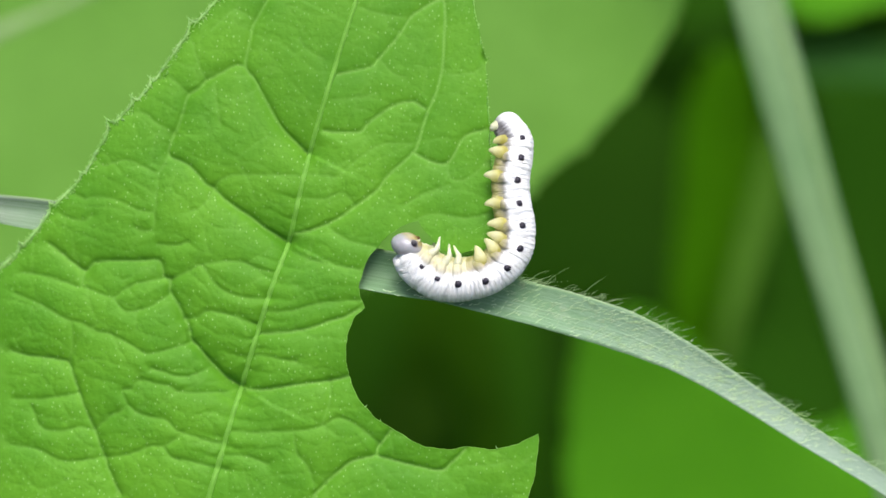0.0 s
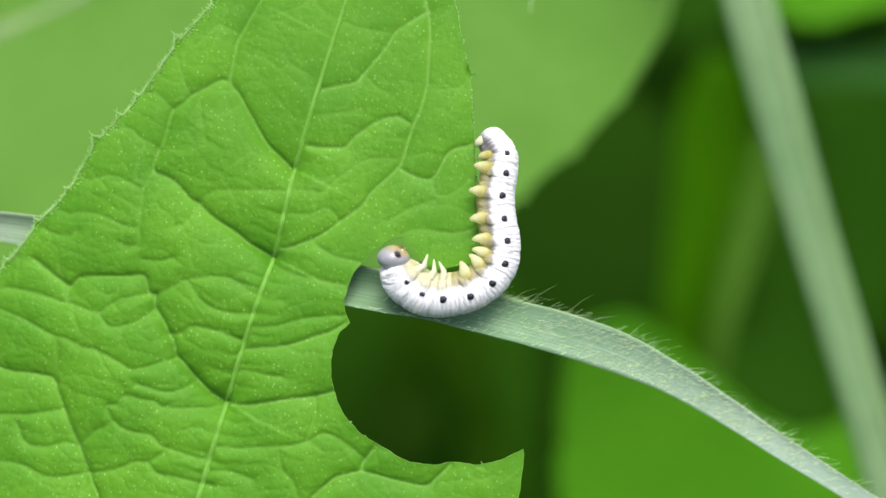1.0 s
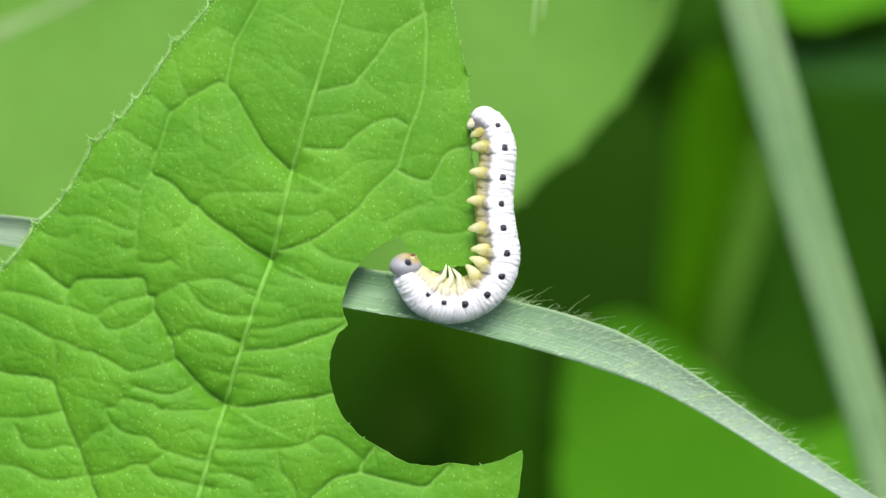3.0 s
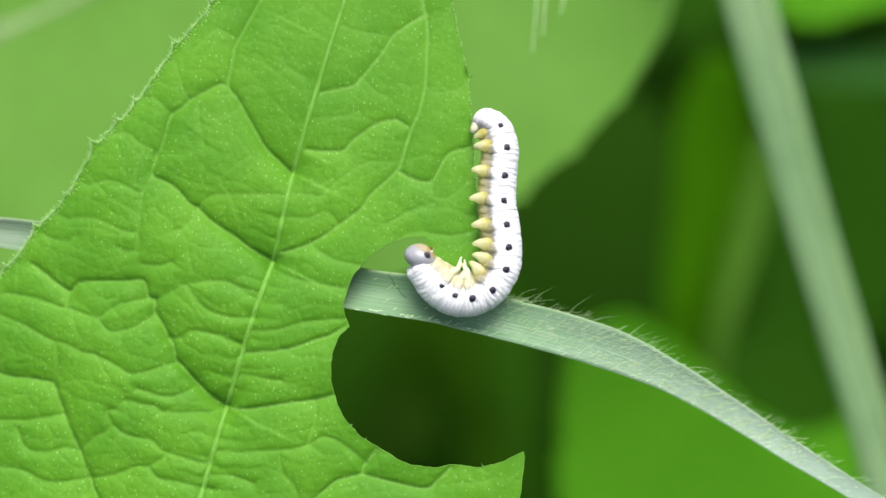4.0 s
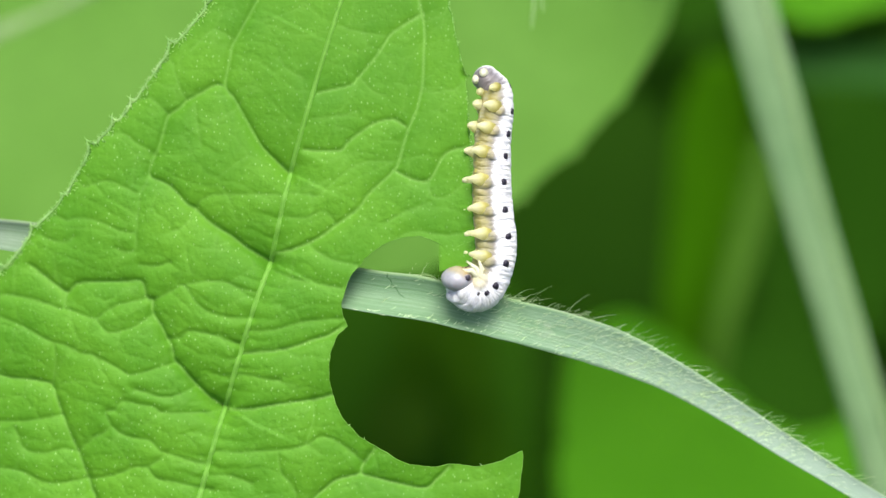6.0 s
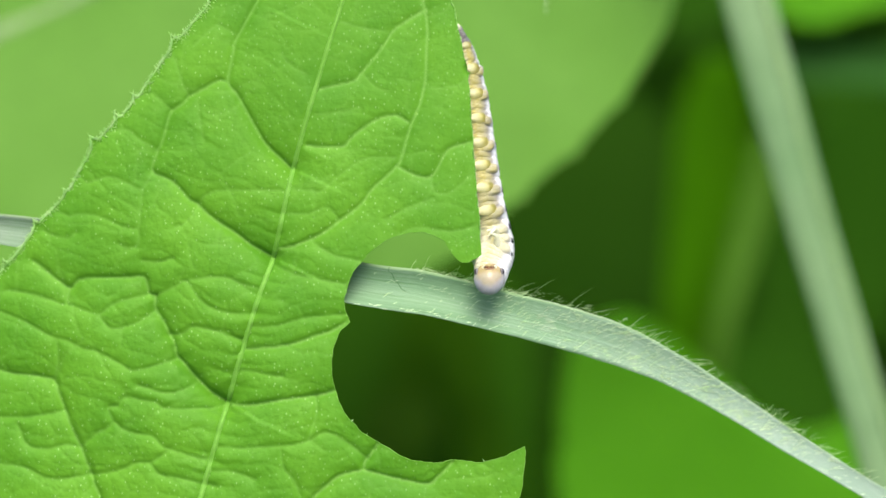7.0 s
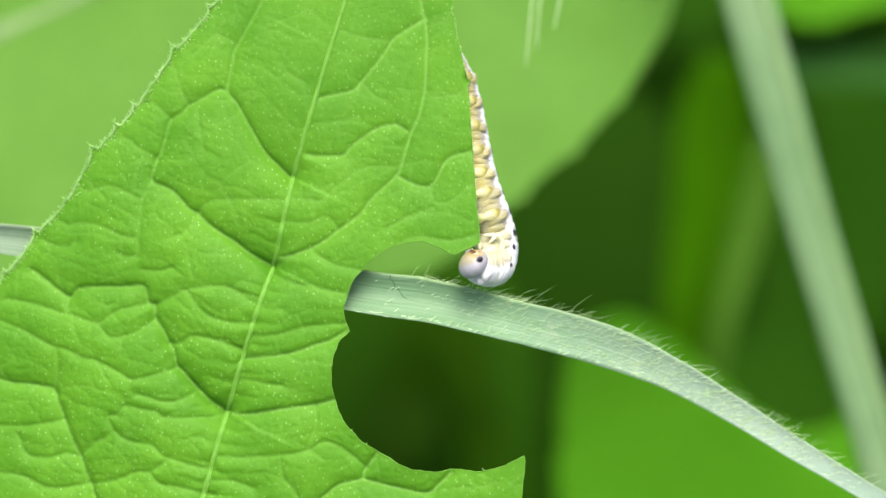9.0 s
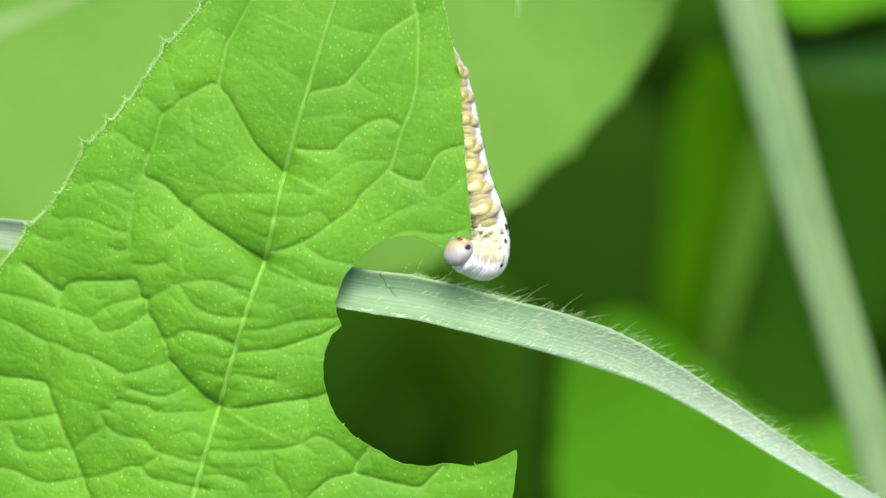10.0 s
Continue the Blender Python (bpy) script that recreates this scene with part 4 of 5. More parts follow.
def ring_mesh(radius, seed, lobed, half):
    """One fold of skin: a bulging, closed hoop, flattened under the belly."""
    bm = bmesh.new()
    rng = random.Random(seed)
    sides, rows = 32, []
    prof = [(-1.3, 0.55), (-1.12, 0.80), (-0.85, 0.94), (-0.5, 0.98), (0, 1.0), (0.5, 0.98), (0.85, 0.94), (1.12, 0.80), (1.3, 0.55)]
    ph = rng.uniform(0, 9)
    for z, r in prof:
        ring = []
        for k in range(sides):
            a = 2 * math.pi * k / sides
            n = noise.noise((2.1 * math.cos(a) + ph, 2.1 * math.sin(a), seed * 0.37))
            g = r * (1 + 0.018 * n)
            off = abs((math.degrees(a) + 180) % 360 - 180)
            if lobed:
                g += 0.17 * r * math.exp(-((off - 116) / 14) ** 2)
            elif 90 < off:
                g -= 0.09 * r * math.exp(-((off - 124) / 20) ** 2)
            x, y = 0.93 * math.sin(a) * g, math.cos(a) * g
            if y < -0.5:
                y = -0.5 + (y + 0.5) * 1.12
                x *= 1 - 0.12 * (-0.5 - y)
            shift = half * (0.75 * noise.noise((2.6 * math.cos(a), 2.6 * math.sin(a), ph)))
            ring.append(bm.verts.new((x * radius, y * radius, z * half + shift)))
        rows.append(ring)
    for a, b in zip(rows, rows[1:]):
        for k in range(sides):
            bm.faces.new((a[k], a[(k + 1) % sides], b[(k + 1) % sides], b[k]))
    bm.faces.new(rows[0][::-1])
    bm.faces.new(rows[-1])
    bmesh.ops.recalc_face_normals(bm, faces=bm.faces)
    return bm


def larva():
    thing = tagged(new("larva"), "white sawfly larva with black spots feeding on the leaf", "larva")
    count = 12 * PER + 1
    girth = spline([(g,) for g in GIRTH], PER)[:, 0] * S
    rng = random.Random(4)
    rings, legs = [], []
    for i in range(count):
        seg, on = i // PER, i % PER == 0
        spotted = on and 1 <= seg <= 11
        r = girth[i] * (0.965 if i % PER == PER // 2 else 1.0)
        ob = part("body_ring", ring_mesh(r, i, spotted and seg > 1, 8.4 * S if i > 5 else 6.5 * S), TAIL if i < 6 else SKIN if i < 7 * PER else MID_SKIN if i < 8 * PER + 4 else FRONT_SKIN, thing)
        rings.append(ob)
        if not spotted:
            continue
        for s in (1, -1):
            # the spot on the flank: a small squarish patch lying on the skin
            bm = bmesh.new()
            at = math.acos(OFFSET[seg] * S / r)
            size = (4.7 if seg > 9 or seg == 1 else 5.9) * S
            v = []
            for dz, da in ((-1, -0.7), (-0.2, -1.1), (1, -0.9), (1.1, 0.3), (0.7, 1.0), (-0.6, 1.05), (-1.15, 0.4)):
                dz, da = dz * rng.uniform(0.8, 1.1), da * rng.uniform(0.8, 1.1)
                a = at + da * size / r
                v.append((0.93 * math.sin(a) * s, math.cos(a), dz * size))
            low = [bm.verts.new((x * r * 0.97, y * r * 0.97, z)) for x, y, z in v]
            top = [bm.verts.new((x * r * 1.022, y * r * 1.022, z * 0.85)) for x, y, z in v]
            mid = bm.verts.new((0.93 * math.sin(at) * s * r * 1.035, math.cos(at) * r * 1.035, 0))
            for k in range(7):
                bm.faces.new((low[k], low[(k + 1) % 7], top[(k + 1) % 7], top[k]))
                bm.faces.new((top[k], top[(k + 1) % 7], mid))
            bmesh.ops.recalc_face_normals(bm, faces=bm.faces)
            part("spot", bm, SPOT, ob, "black flank spot")
            bm = bmesh.new()
            if seg <= 8:
                k = 1.0 if seg > 1 else 0.7
                line = [Vector((s * 0.40 * r, -0.50 * r, -5 * S)), Vector((s * 0.50 * r, -0.82 * r, -6 * S)), Vector((s * 0.54 * r, -1.06 * r, -7 * S)),
                        Vector((s * 0.52 * r, -(1.06 + 0.17 * k) * r, -7 * S)), Vector((s * 0.48 * r, -(1.06 + 0.33 * k) * r, -6 * S)),
                        Vector((s * 0.45 * r, -(1.06 + 0.38 * k) * r, -6 * S))]
                tube(bm, line, [13.5 * S * k, 11.5 * S * k, 8.6 * S * k, 6.0 * S * k, 3.6 * S * k, 1.6 * S * k], 10)
                legs.append((part("proleg", bm, LEG, ob, "glassy yellow proleg"), s, r))
            else:
                line = [Vector((s * 0.40 * r, -0.60 * r, 0)), Vector((s * 0.56 * r, -0.90 * r, -2 * S)), Vector((s * 0.62 * r, -1.14 * r, -4 * S)),
                        Vector((s * 0.56 * r, -1.36 * r, 0 * S)), Vector((s * 0.46 * r, -1.60 * r, 4 * S))]
                tube(bm, line, [10 * S, 6.6 * S, 4.6 * S, 2.9 * S, 1.1 * S], 10)
                part("leg", bm, CLAW, ob, "pale jointed leg")
    # the rounded end of the tail
    bm = bmesh.new()
    bmesh.ops.create_uvsphere(bm, u_segments=24, v_segments=14, radius=1)
    for v in bm.verts:
        k = 1 + 0.05 * noise.noise(v.co * 2.5)
        v.co = (v.co.x * girth[0] * 0.92 * k, v.co.y * girth[0] * 0.95 * k, v.co.z * 19 * S - 1 * S)
    part("tail_tip", bm, TAIL, rings[0], "greyish rounded tail end")
    for s in (1, -1):
        bm = bmesh.new()
        r = girth[0]
        tube(bm, [Vector((s * 0.30 * r, -0.50 * r, -6 * S)), Vector((s * 0.40 * r, -0.75 * r, -7 * S)), Vector((s * 0.42 * r, -0.95 * r, -7 * S)),
                  Vector((s * 0.38 * r, -1.10 * r, -6 * S)), Vector((s * 0.36 * r, -1.18 * r, -6 * S))],
             [9 * S, 8 * S, 6.5 * S, 4.5 * S, 2 * S], 10)
        legs.append((part("tail_proleg", bm, CLAW, rings[0], "glassy pale proleg at the tail's end"), s, r))
    # the head: higher than it is long, the face to +z, the crown to +y, the mouth low in front
    bm = bmesh.new()
    bmesh.ops.create_uvsphere(bm, u_segments=36, v_segments=24, radius=1)
    for v in bm.verts:
        x, y, z = v.co
        taper = 1 - 0.12 * max(z, 0) ** 2
        v.co = (x * 27.5 * S * taper, y * 29 * S * taper, z * 22 * S - 2.5 * S * max(-y, 0) ** 2)
    head = part("head", bm, HEAD, thing, "glossy grey-lilac head with an amber face")
    for s in (1, -1):
        bm = bmesh.new()
        bmesh.ops.create_uvsphere(bm, u_segments=14, v_segments=10, radius=6.0 * S)
        for v in bm.verts:
            v.co = Vector((v.co.x * 0.7 + s * 22.6 * S, v.co.y - 11 * S, v.co.z + 7.5 * S))
        part("eye", bm, SPOT, head, "black eye spot")
        bm = bmesh.new()
        bmesh.ops.create_uvsphere(bm, u_segments=16, v_segments=10, radius=7.8 * S)
        for v in bm.verts:
            v.co = Vector((v.co.x * 0.35 + s * 22.0 * S, v.co.y - 10.6 * S, v.co.z + 6.8 * S))
        part("eye_ring", bm, RING, head, "grey ring round the eye")
        bm = bmesh.new()
        line = [Vector((s * 8 * S, -14 * S, 9 * S)), Vector((s * 6 * S, -16.5 * S, 14 * S)), Vector((s * 1.5 * S, -16 * S, 19.5 * S))]
        tube(bm, line, [5 * S, 3.8 * S, 1.2 * S], 8)
        part("mandible", bm, MOUTH, head, "red-brown mandible")
    bm = bmesh.new()
    bmesh.ops.create_uvsphere(bm, u_segments=16, v_segments=10, radius=1)
    for v in bm.verts:
        v.co = Vector((v.co.x * 10 * S, v.co.y * 4 * S - 11 * S, v.co.z * 3 * S + 16.5 * S))
    part("lip", bm, MOUTH, head, "dark brown upper lip")
    bm = bmesh.new()
    bmesh.ops.create_uvsphere(bm, u_segments=14, v_segments=10, radius=1)
    for v in bm.verts:
        v.co = Vector((v.co.x * 8 * S, v.co.y * 4.5 * S - 4.5 * S, v.co.z * 2.5 * S + 18.2 * S))
    part("face_plate", bm, CLAW, head, "pale plate over the mouth")
    for s in (1, -1):
        bm = bmesh.new()
        tube(bm, [Vector((s * 10 * S, -14 * S, 12 * S)), Vector((s * 11 * S, -18 * S, 13.5 * S)), Vector((s * 9 * S, -20 * S, 15 * S))],
             [3.0 * S, 2.2 * S, 0.9 * S], 8)
        part("palp", bm, CLAW, head, "pale feeler beside the mouth")
    thing.matrix_world = BASE
    return thing, rings, head, legs


LARVA, RINGS, LARVA_HEAD, PROLEGS = larva()


# ---- things behind ----
def stalk(thing, top, material, radius=0.0009):
    """A thin stalk that leads from a leaf or blade down into the ground."""
    way = BASE.to_3x3().inverted() @ Vector((0, 0, -1))
    drop = (BASE @ top).z + 0.03
    bm = bmesh.new()
    line = [top + way * drop * k / 10 + Vector((0.006 * math.sin(k * 0.7), 0, 0)) for k in range(11)]
    tube(bm, line, [radius * (1 + 0.08 * k) for k in range(11)], 8)
    part("stalk", bm, material, thing)


def broad_leaf(name, edge, back, material, label, vein_line, bulge=0.0, rib=VEIN, foot=None):
    """A broad leaf further off: a filled, toothed outline, arched, with thickness, and its veins."""
    thing = tagged(new(name), label, "leaf")
    ring = spline(edge + edge[:1], 10)[:-1]
    ring = toothed(ring, even_teeth(ring, 120, 14, len(edge)), len(edge))
    ring = resample(ring, 22)
    lo, hi = ring.min(0), ring.max(0)
    g = np.stack(np.meshgrid(np.arange(lo[0], hi[0], 36), np.arange(lo[1], hi[1], 36)), -1).reshape(-1, 2)
    g = g[inside(g, ring)]
    g = g[gap_to(g, np.vstack((ring, ring[:1]))) > 12]
    n = len(ring)
    verts, _, faces, *_ = geometry.delaunay_2d_cdt([Vector(p) for p in np.vstack((ring, g))],
                                                   [(i, (i + 1) % n) for i in range(n)], [], 1, 1e-5)
    p = np.array([(v.x, v.y) for v in verts])
    h = 0.2 * (1 - np.exp(-gap_to(p, np.array(vein_line, float)) / 120)) + np.array([0.4 * noise.noise((x * 0.006, y * 0.006, back)) for x, y in p])
    c = p.mean(0)
    far = np.hypot(*(p - c).T) / 900
    deep = back - h + bulge * far ** 2
    top = [spot_at(a, b, d) for (a, b), d in zip(p, deep)]
    low = [spot_at(a, b, d + 0.3) for (a, b), d in zip(p, deep)]
    count, tri, used = len(p), [], {}
    for a, b, cc in faces:
        if (p[b, 0] - p[a, 0]) * (p[cc, 1] - p[a, 1]) - (p[b, 1] - p[a, 1]) * (p[cc, 0] - p[a, 0]) > 0:
            a, cc = cc, a
        tri += [(a, b, cc), (cc + count, b + count, a + count)]
        for e in ((a, b), (b, cc), (cc, a)):
            used[e] = 1
    co, rim = with_rim([tuple(v) for v in top + low], used, count)
    me = bpy.data.meshes.new("blade")
    me.from_pydata(co, [], tri + rim)
    me.update()
    me.materials.append(material)
    me.shade_smooth()
    blade = new("blade", me)
    blade.parent = thing
    bm = bmesh.new()
    line = spline(vein_line, 8)
    tube(bm, [spot_at(a, b, back + 0.3) for a, b in line], np.linspace(24, 14, len(line)) * S * (1 if rib is PALE else 0.35), 8)
    part("midrib", bm, rib, thing)
    stalk(thing, spot_at(*foot, back - 0.2), rib)
    thing.matrix_world = BASE
    return thing


broad_leaf("broad_leaf", [(1260, -330), (1200, -20), (1150, 100), (1082, 195), (1012, 270), (930, 338), (860, 408), (800, 456),
                          (720, 488), (620, 508), (480, 545), (200, 680), (-150, 800), (-500, 700), (-700, 300), (-500, -250), (100, -700),
                          (800, -760)],
           46, BACK_LEAF, "large pale green leaf hanging out of focus behind", [(-600, 330), (-200, 160), (0, 60), (130, 0), (400, -140), (800, -330)], -3, PALE, (-600, 330))
broad_leaf("low_leaf", [(1008, 585), (990, 740), (990, 900), (1030, 1100), (1180, 1320), (1500, 1360), (1800, 1200), (1900, 900),
                        (1760, 740), (1560, 715), (1430, 765), (1330, 725), (1240, 640), (1120, 555)],
           72, LOW_LEAF, "bright green weed leaf out of focus below", [(1120, 1280), (1400, 1010), (1800, 800)], -7, LOW_LEAF, (1400, 1250))


# A dark leaf added to fill the shade behind the bite.
broad_leaf("shade_fill_leaf", [(480, 440), (600, 400), (740, 410), (860, 470), (930, 580), (950, 740), (900, 900), (800, 1040),
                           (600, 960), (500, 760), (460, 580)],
           120, SHADE_FILL, "dark green leaf standing in for the shade behind", [(560, 980), (700, 700), (820, 450)], 14, SHADE_FILL, (600, 930))


# A darker leaf added for the deeper shade right of the larva.
broad_leaf("shade_fill_leaf", [(880, 230), (1010, 170), (1140, 190), (1240, 290), (1270, 440), (1240, 600), (1150, 720), (1030, 760), (930, 700),
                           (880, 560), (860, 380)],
           150, SHADE_DEEP, "dim green leaf standing in for the deep shade behind", [(960, 720), (1060, 480), (1130, 230)], 8, SHADE_DEEP, (980, 690))


# two small leaves, the brighter patches of the shade put into their greens
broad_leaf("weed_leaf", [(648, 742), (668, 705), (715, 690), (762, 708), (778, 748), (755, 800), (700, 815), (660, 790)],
           104, SHADE_PALE, "small weed leaf, yellow-green dimmed for the shade", [(655, 800), (715, 750), (765, 710)], 3, SHADE_PALE, (672, 790))
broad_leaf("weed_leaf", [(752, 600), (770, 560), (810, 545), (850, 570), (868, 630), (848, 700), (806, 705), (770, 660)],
           106, OLIVE, "small weed leaf, yellow-green dimmed for the shade", [(800, 690), (812, 630), (810, 560)], 3, OLIVE, (806, 690))


def far_blade(name, rows, label, material, face=(0, 0, 1), thick=0.0004, foot=-1):
    thing = tagged(new(name), label, "grass", "blurred grass behind")
    line = spline(rows, 8)
    part("blade", ribbon([spot_at(a, b, c) for a, b, c, w in line],
                         [w * S * (DIST + c * 0.001) / DIST for a, b, c, w in line], Vector(face), thick, 0.12, 8), material, thing)
    stalk(thing, spot_at(*rows[foot][:3]), material)
    thing.matrix_world = BASE
    return thing


def tall_stem():
    thing = tagged(new("tall_reed"), "pale blue-green reed with a paler ridge", "reed")
    rows = [(1220, -420, 32, 44), (1330, 0, 32, 45), (1385, 200, 32, 44), (1440, 400, 32, 42), (1500, 600, 32, 40), (1560, 800, 32, 39),
            (1640, 1080, 34, 42), (1800, 1700, 50, 46), (1900, 2600, 90, 50)]
    line = spline(rows, 8)
    bm = ribbon([spot_at(a, b, c) for a, b, c, r in line], [2.08 * r * S * (DIST + c * 0.001) / DIST for a, b, c, r in line],
                Vector((0.15, 0, 1)), 0.0012, -0.16, 10)
    part("blade", bm, STEM, thing)
    bm = bmesh.new()
    tube(bm, [spot_at(a + 22, b, c + 0.12) for a, b, c, r in line], [r * 0.14 * S for a, b, c, r in line], 8)
    part("ridge", bm, PALE, thing, "pale raised ridge")
    thing.matrix_world = BASE
    return thing


tall_stem()
far_blade("far_grass", [(1275, 100, 95, 60), (1266, 200, 95, 130), (1246, 400, 95, 130), (1222, 620, 95, 115), (1190, 1000, 100, 100)],
          "broad green grass blade out of focus", FAR_GRASS)
far_blade("far_grass", [(1372, 180, 85, 24), (1345, 330, 85, 54), (1315, 440, 85, 50), (1270, 620, 85, 34), (1230, 900, 90, 34)],
          "slender green grass blade out of focus", DARK_GRASS)
far_blade("far_grass", [(1360, 120, 85, 60), (1480, 118, 85, 70), (1620, 128, 85, 70), (1900, 150, 85, 50)],
          "dim blue-green grass blade lying across behind the reed", TEAL)
far_blade("far_grass", [(1330, -50, 80, 60), (1430, 4, 80, 84), (1520, -10, 80, 72), (1800, -70, 80, 40)],
          "bright yellow-green grass blade out of focus", LOW_LEAF)


# Two blades with the shade around them put into their dull olive colour.
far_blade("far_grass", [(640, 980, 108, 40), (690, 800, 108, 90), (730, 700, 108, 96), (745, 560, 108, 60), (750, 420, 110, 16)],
          "olive grass blade, dim with shade put into its colour", OLIVE)
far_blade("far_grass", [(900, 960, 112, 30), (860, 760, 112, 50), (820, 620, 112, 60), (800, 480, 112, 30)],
          "olive grass blade, dim with shade put into its colour", OLIVE)


def spikelet():
    """A hanging grass ear with a few fine bristles."""
    thing = tagged(new("grass_ear"), "fine pale grass ear hanging in the wind", "grass ear")
    rng = random.Random(8)
    for x, tip in ((940, 88), (954, 58), (990, 22)):
        bm = bmesh.new()
        line = spline([(x + 70, -900, 14), (x + 40, -420, 14), (x + 16, -110, 12), (x + 10, -40, 12), (x + rng.uniform(-3, 3), tip, 12)], 6)
        tube(bm, [spot_at(*q) for q in line], np.linspace(2.6, 1.0, len(line)) * S, 6)
        part("bristle", bm, HAIR, thing)
    bm = bmesh.new()
    line = spline([(1010, -900, 14), (1300, -1120, 22), (1650, -1050, 40), (1950, -500, 60), (2100, 600, 80)], 8)
    tube(bm, [spot_at(*q) for q in line], np.linspace(5, 12, len(line)) * S, 8)
    part("arched_stem", bm, PALE, thing)
    stalk(thing, spot_at(2100, 600, 80), PALE, 0.0006)
    thing.matrix_world = BASE
    return thing


EAR = spikelet()


def gnat():
    """A small brown gnat that darts past once."""
    thing = tagged(new("gnat"), "tiny brown gnat darting past in the air", "insect")
    bm = bmesh.new()
    tube(bm, [Vector((0, y * 0.001, z * 0.001)) for y, z in ((-1.3, 0), (-0.9, 0.05), (-0.2, 0.1), (0.3, 0.15), (0.6, 0.05))],
         [0.00006, 0.00022, 0.0003, 0.0003, 0.0001], 8)
    part("body", bm, MOUTH, thing)
    bm = bmesh.new()
    bmesh.ops.create_uvsphere(bm, u_segments=10, v_segments=8, radius=0.00022)
    bmesh.ops.translate(bm, verts=bm.verts, vec=(0, 0.0008, 0.00002))
    part("head", bm, MOUTH, thing)
    for s in (1, -1):
        bm = bmesh.new()
        rim = [Vector((s * (0.0003 + 0.0016 * u), 0.0002 - 0.0008 * u + s * 0.0, 0.0003 + 0.0004 * u)) for u in (0, 0.5, 1)]
        lead = [bm.verts.new(v) for v in rim]
        trail = [bm.verts.new(v + Vector((0, -w, -0.00004))) for v, w in zip(rim, (0.0003, 0.0007, 0.0002))]
        for k in (0, 1):
            bm.faces.new((lead[k], lead[k + 1], trail[k + 1], trail[k]))
        bmesh.ops.solidify(bm, geom=bm.faces[:], thickness=0.00003)
        part("wing", bm, CLAW, thing, "pale gauzy wing")
        for k in range(3):
            bm = bmesh.new()
            tube(bm, [Vector((s * 0.0002, 0.0004 - 0.0003 * k, 0)), Vector((s * 0.0008, 0.0006 - 0.0006 * k, -0.0003)), Vector((s * 0.0010, 0.0006 - 0.0007 * k, -0.0010))],
                 [0.00004, 0.00003, 0.00002], 5)
            part("leg", bm, MOUTH, thing)
    return thing


GNAT = gnat()


def thicket():
    """Weed leaves far behind, dimmed in colour for the shade, nobody could count them."""
    rng = random.Random(77)
    bm = bmesh.new()
    for _ in range(140):
        top = BASE @ spot_at(rng.uniform(150, 2000), rng.uniform(-350, 1000), rng.uniform(230, 640))
        foot = Vector((top.x + rng.uniform(-0.06, 0.06), top.y + rng.uniform(-0.03, 0.08), -0.02))
        bend = Vector((rng.uniform(-0.03, 0.03), rng.uniform(-0.03, 0.03), 0))
        line = [foot.lerp(top, t) + bend * math.sin(3.1 * t) for t in (0, 0.2, 0.4, 0.6, 0.8, 1)]
        tube(bm, line, [0.0022, 0.002, 0.0018, 0.0015, 0.0012, 0.0008], 5)
        for k in range(15):
            t = 0.25 + 0.75 * (k + rng.random()) / 15
            i = min(4, int(t * 5))
            w = line[i].lerp(line[i + 1], t * 5 - i)
            turn = Euler((rng.uniform(-0.7, 0.7), rng.uniform(-0.5, 0.5), rng.uniform(0, 6.3))).to_matrix()
            long, wide = rng.uniform(0.035, 0.09), rng.uniform(0.008, 0.028)
            rows = []
            for j in range(6):
                u = j / 5
                half = wide * math.sin(math.pi * min(0.97, 0.06 + u * 0.94)) ** 0.8
                rows.append([bm.verts.new(w + turn @ Vector((q * half, u * long, abs(q) * half * 0.25 - 0.3 * long * u * u))) for q in (-1, 0, 1)])
            for a, b in zip(rows, rows[1:]):
                for q in (0, 1):
                    bm.faces.new((a[q], a[q + 1], b[q + 1], b[q]))
    tagged(part("weeds", bm, THICKET, None), "tangle of weeds far behind, shade put into its dark green", "weeds", kind="stuff")


thicket()


# ---- motion ----
LEAF_ROWS = [(0, 12.5, -25.5, 0.41), (0.5, 9.9, -9.3, 0.39), (1, 0, -6.5, 0.38), (1.5, -2.6, -6.2, 0.24), (2, -2.7, -11, 0.18),
             (2.5, -4.3, -7.5, 0.17), (4, -1.6, -1.8, -0.02), (4.5, 0, 0, 0), (5, -3.2, 2.4, -0.21), (5.5, -5.9, 0.2, -0.25),
             (7, -0.9, -10.2, -0.23), (7.5, 10.1, -13.7, -0.06), (8, 4.5, -3.2, -0.17), (8.5, -4.3, 3.3, -0.21),
             (9, -1.5, 6.1, -0.21), (9.5, -3.5, 2.8, -0.18), (10, -12.2, 0.3, -0.23)]
BLADE_ROWS = [(0, 8.6, -26.4, 0.40), (0.5, 9.1, -9.1, 0.42), (1, -1.3, -3.2, 0.67), (1.5, -4.2, -2.4, 0.60), (2, -5.7, -7.5, 0.52),
              (2.5, -6.7, -3.1, 0.53), (4, -2.3, -0.4, 0.13), (4.5, 0, 0, 0), (5, -4.4, 2.5, -0.20), (5.5, -6.5, 0.9, -0.13),
              (7, -3.4, -11.2, -0.25), (7.5, 6.9, -18.4, -0.40), (8, 3.1, -7.2, -0.41), (8.5, -5.6, 0.3, -0.45),
              (9, -1.7, 1.4, -0.57), (9.5, -3.8, -0.9, -0.48), (10, -13.7, 2.2, -0.02)]


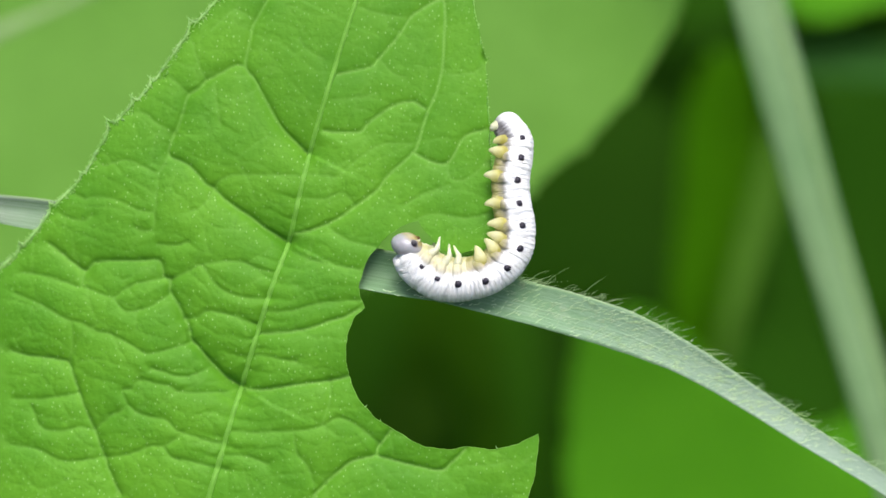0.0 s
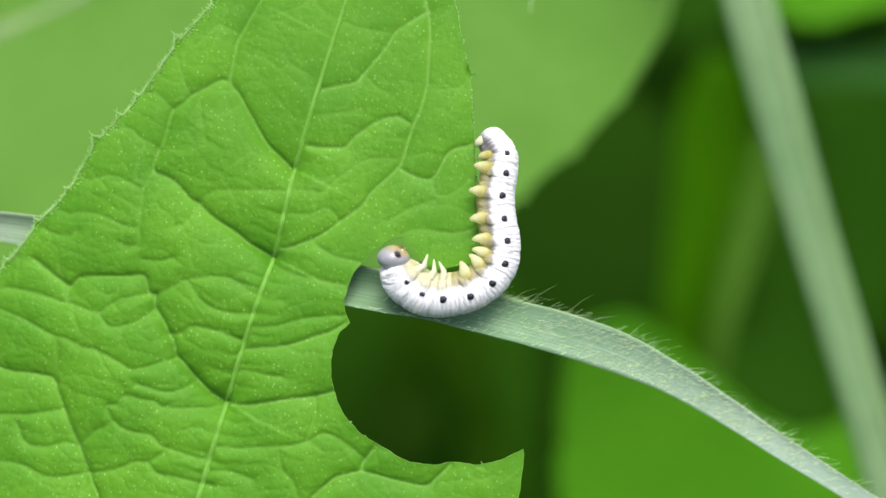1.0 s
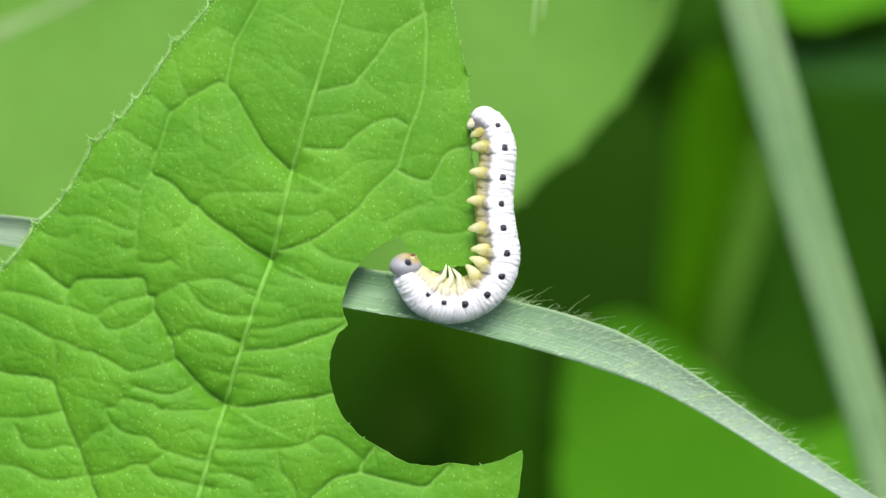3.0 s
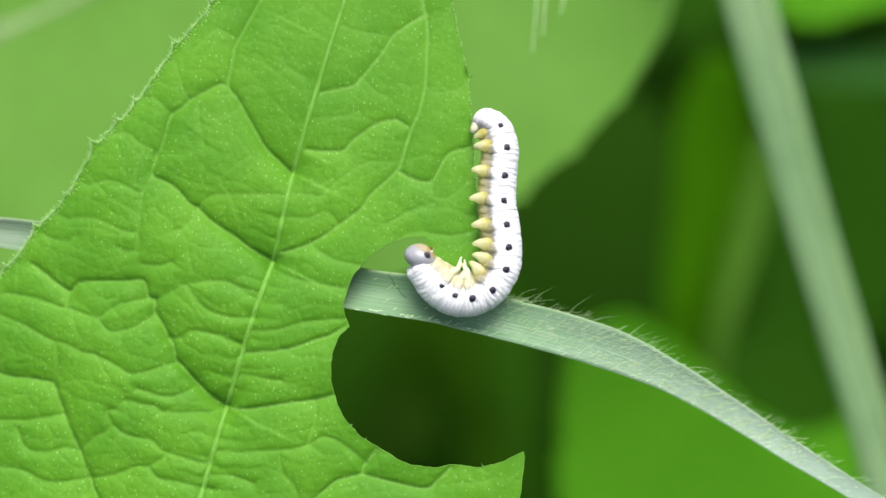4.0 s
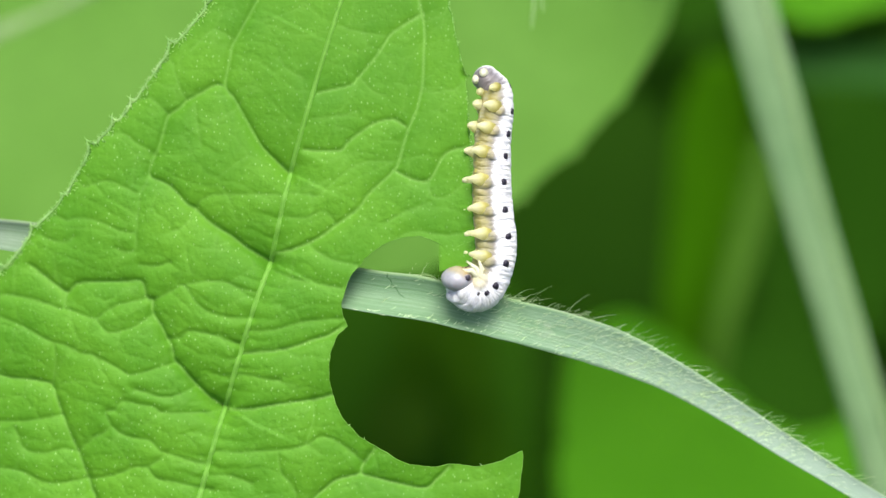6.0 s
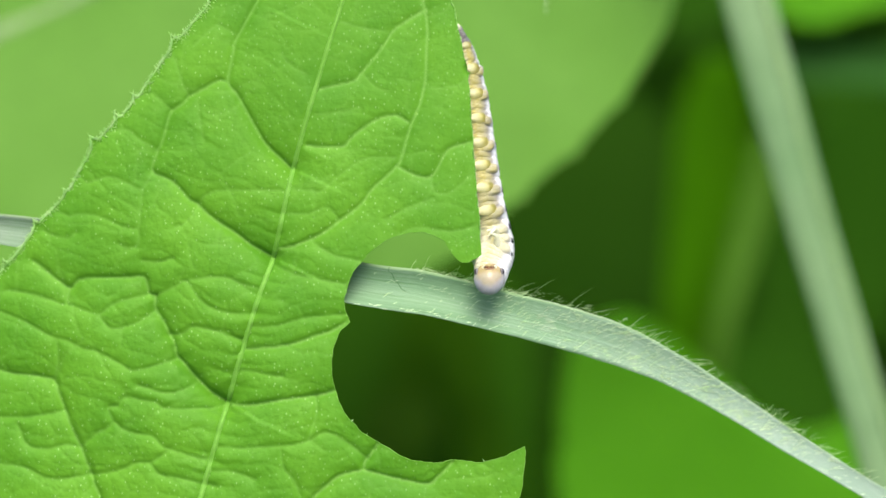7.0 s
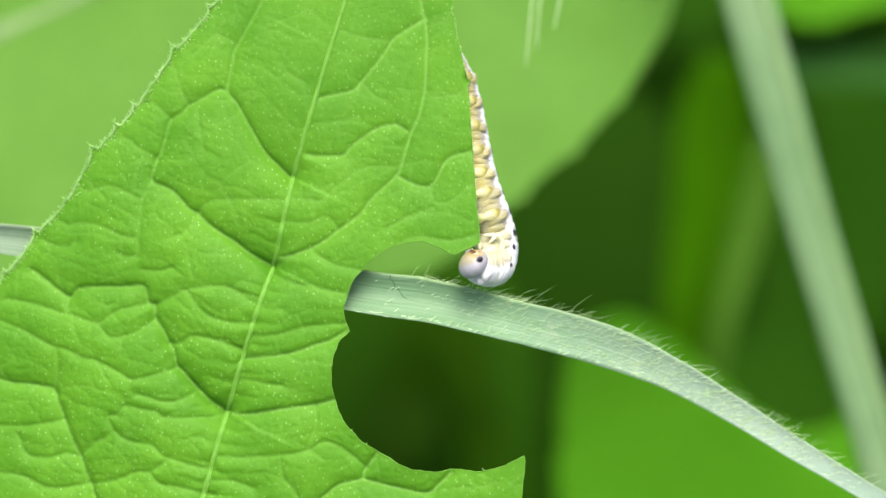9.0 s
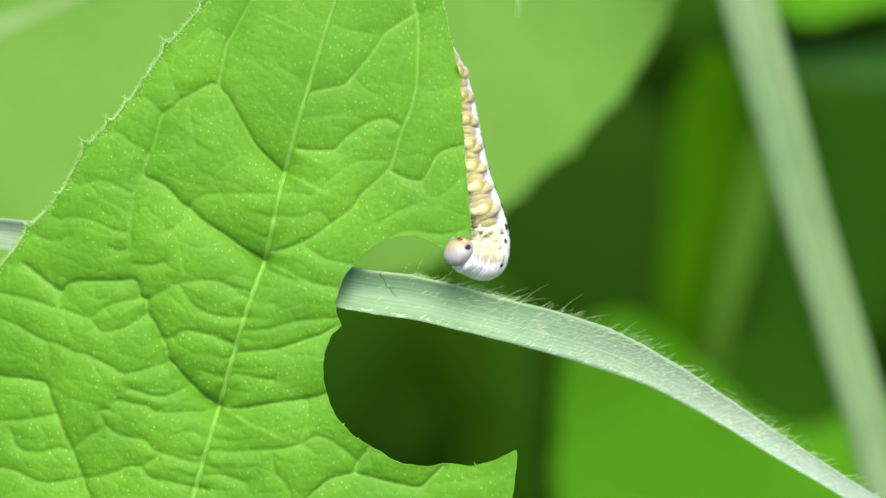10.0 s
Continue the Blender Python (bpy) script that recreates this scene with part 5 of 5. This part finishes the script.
GNAT_ROWS = [(0, 1900, -1500), (7.6, 1900, -1500), (7.9, 1420, -430), (8, 1070, 130), (8.1, 600, 600), (8.3, 150, 1400), (10, 100, 1700)]
EAR_ROWS = [(0, 0, -160), (0.5, 0, -110), (1, 0, -72), (1.5, 0, -62), (2, 4, -58), (2.5, 4, -50), (4, 4, 6), (4.5, 0, 0), (5, 4, -8), (5.5, 2, -24),
            (7, 30, -70), (7.5, 60, -80), (8, 20, -30), (8.5, -6, 20), (9, -8, 32), (9.5, -12, 0), (10, -20, -60)]


def shifted(right, down, turn=0.0):
    return BASE @ Matrix.Translation((right * S, -down * S, 0)) @ pose(0, 0, 0, 0, 0, -turn)


def motions():
    walk(LEAF_THING, [(t, shifted(*v)) for t, *v in LEAF_ROWS])
    walk(LARVA, [(t, shifted(*v)) for t, *v in LEAF_ROWS])
    walk(GNAT, [(t, BASE @ Matrix.Translation(spot_at(x, y, 24)) @ pose(0, 0, 0, 30, 10, -35)) for t, x, y in GNAT_ROWS])
    walk(EAR, [(t, shifted(*v)) for t, *v in EAR_ROWS])
    steps = all_stances()
    for i, ring in enumerate(RINGS):
        walk(ring, [(t, rings[i]) for t, rings, head in steps])
    # the prolegs let go and clasp the leaf's edge between them
    for leg, s, r in PROLEGS:
        root = Matrix.Translation((s * 0.40 * r, -0.50 * r, 0))
        clasp = root @ pose(0, 0, 0, 0, 0, -s * 38) @ root.inverted()
        walk(leg, [(t, m) for t, m in ((0, Matrix()), (5.7, Matrix()), (6.7, clasp), (10, clasp))])
    # each morsel is drawn to the mouth and goes down the gullet into the body
    for ob, (mx, my), when in EATEN:
        centre = Matrix.Translation((-Vector((*spot_at(mx, my)[:2], 0))))
        lay = Matrix(((0, 0, 1, 0), (0, 1, 0, 0), (-1, 0, 0, 0), (0, 0, 0, 1)))

        def inside_body(rings):
            return rings[10 * PER] @ lay
        path = [(t, inside_body(rings)) for t, rings, head in steps if t > when + 0.45]
        start, end = centre.inverted(), path[0][1]
        mid = []
        for k in range(1, 4):
            q = start.to_quaternion().slerp(end.to_quaternion(), (0, 0.2, 0.6)[k - 1])
            mid.append((when + 0.09 * k, Matrix.Translation(start.translation.lerp(end.translation, (0.45, 0.8, 1.0)[k - 1])) @ q.to_matrix().to_4x4()))
        rows = [(0, start), (when, start)] + mid + path
        walk(ob, [(t, m @ centre) for t, m in rows])
    walk(LARVA_HEAD, [(t, head) for t, rings, head in steps])
    walk(BLADE_THING, [(t, shifted(*v)) for t, *v in BLADE_ROWS])


motions()
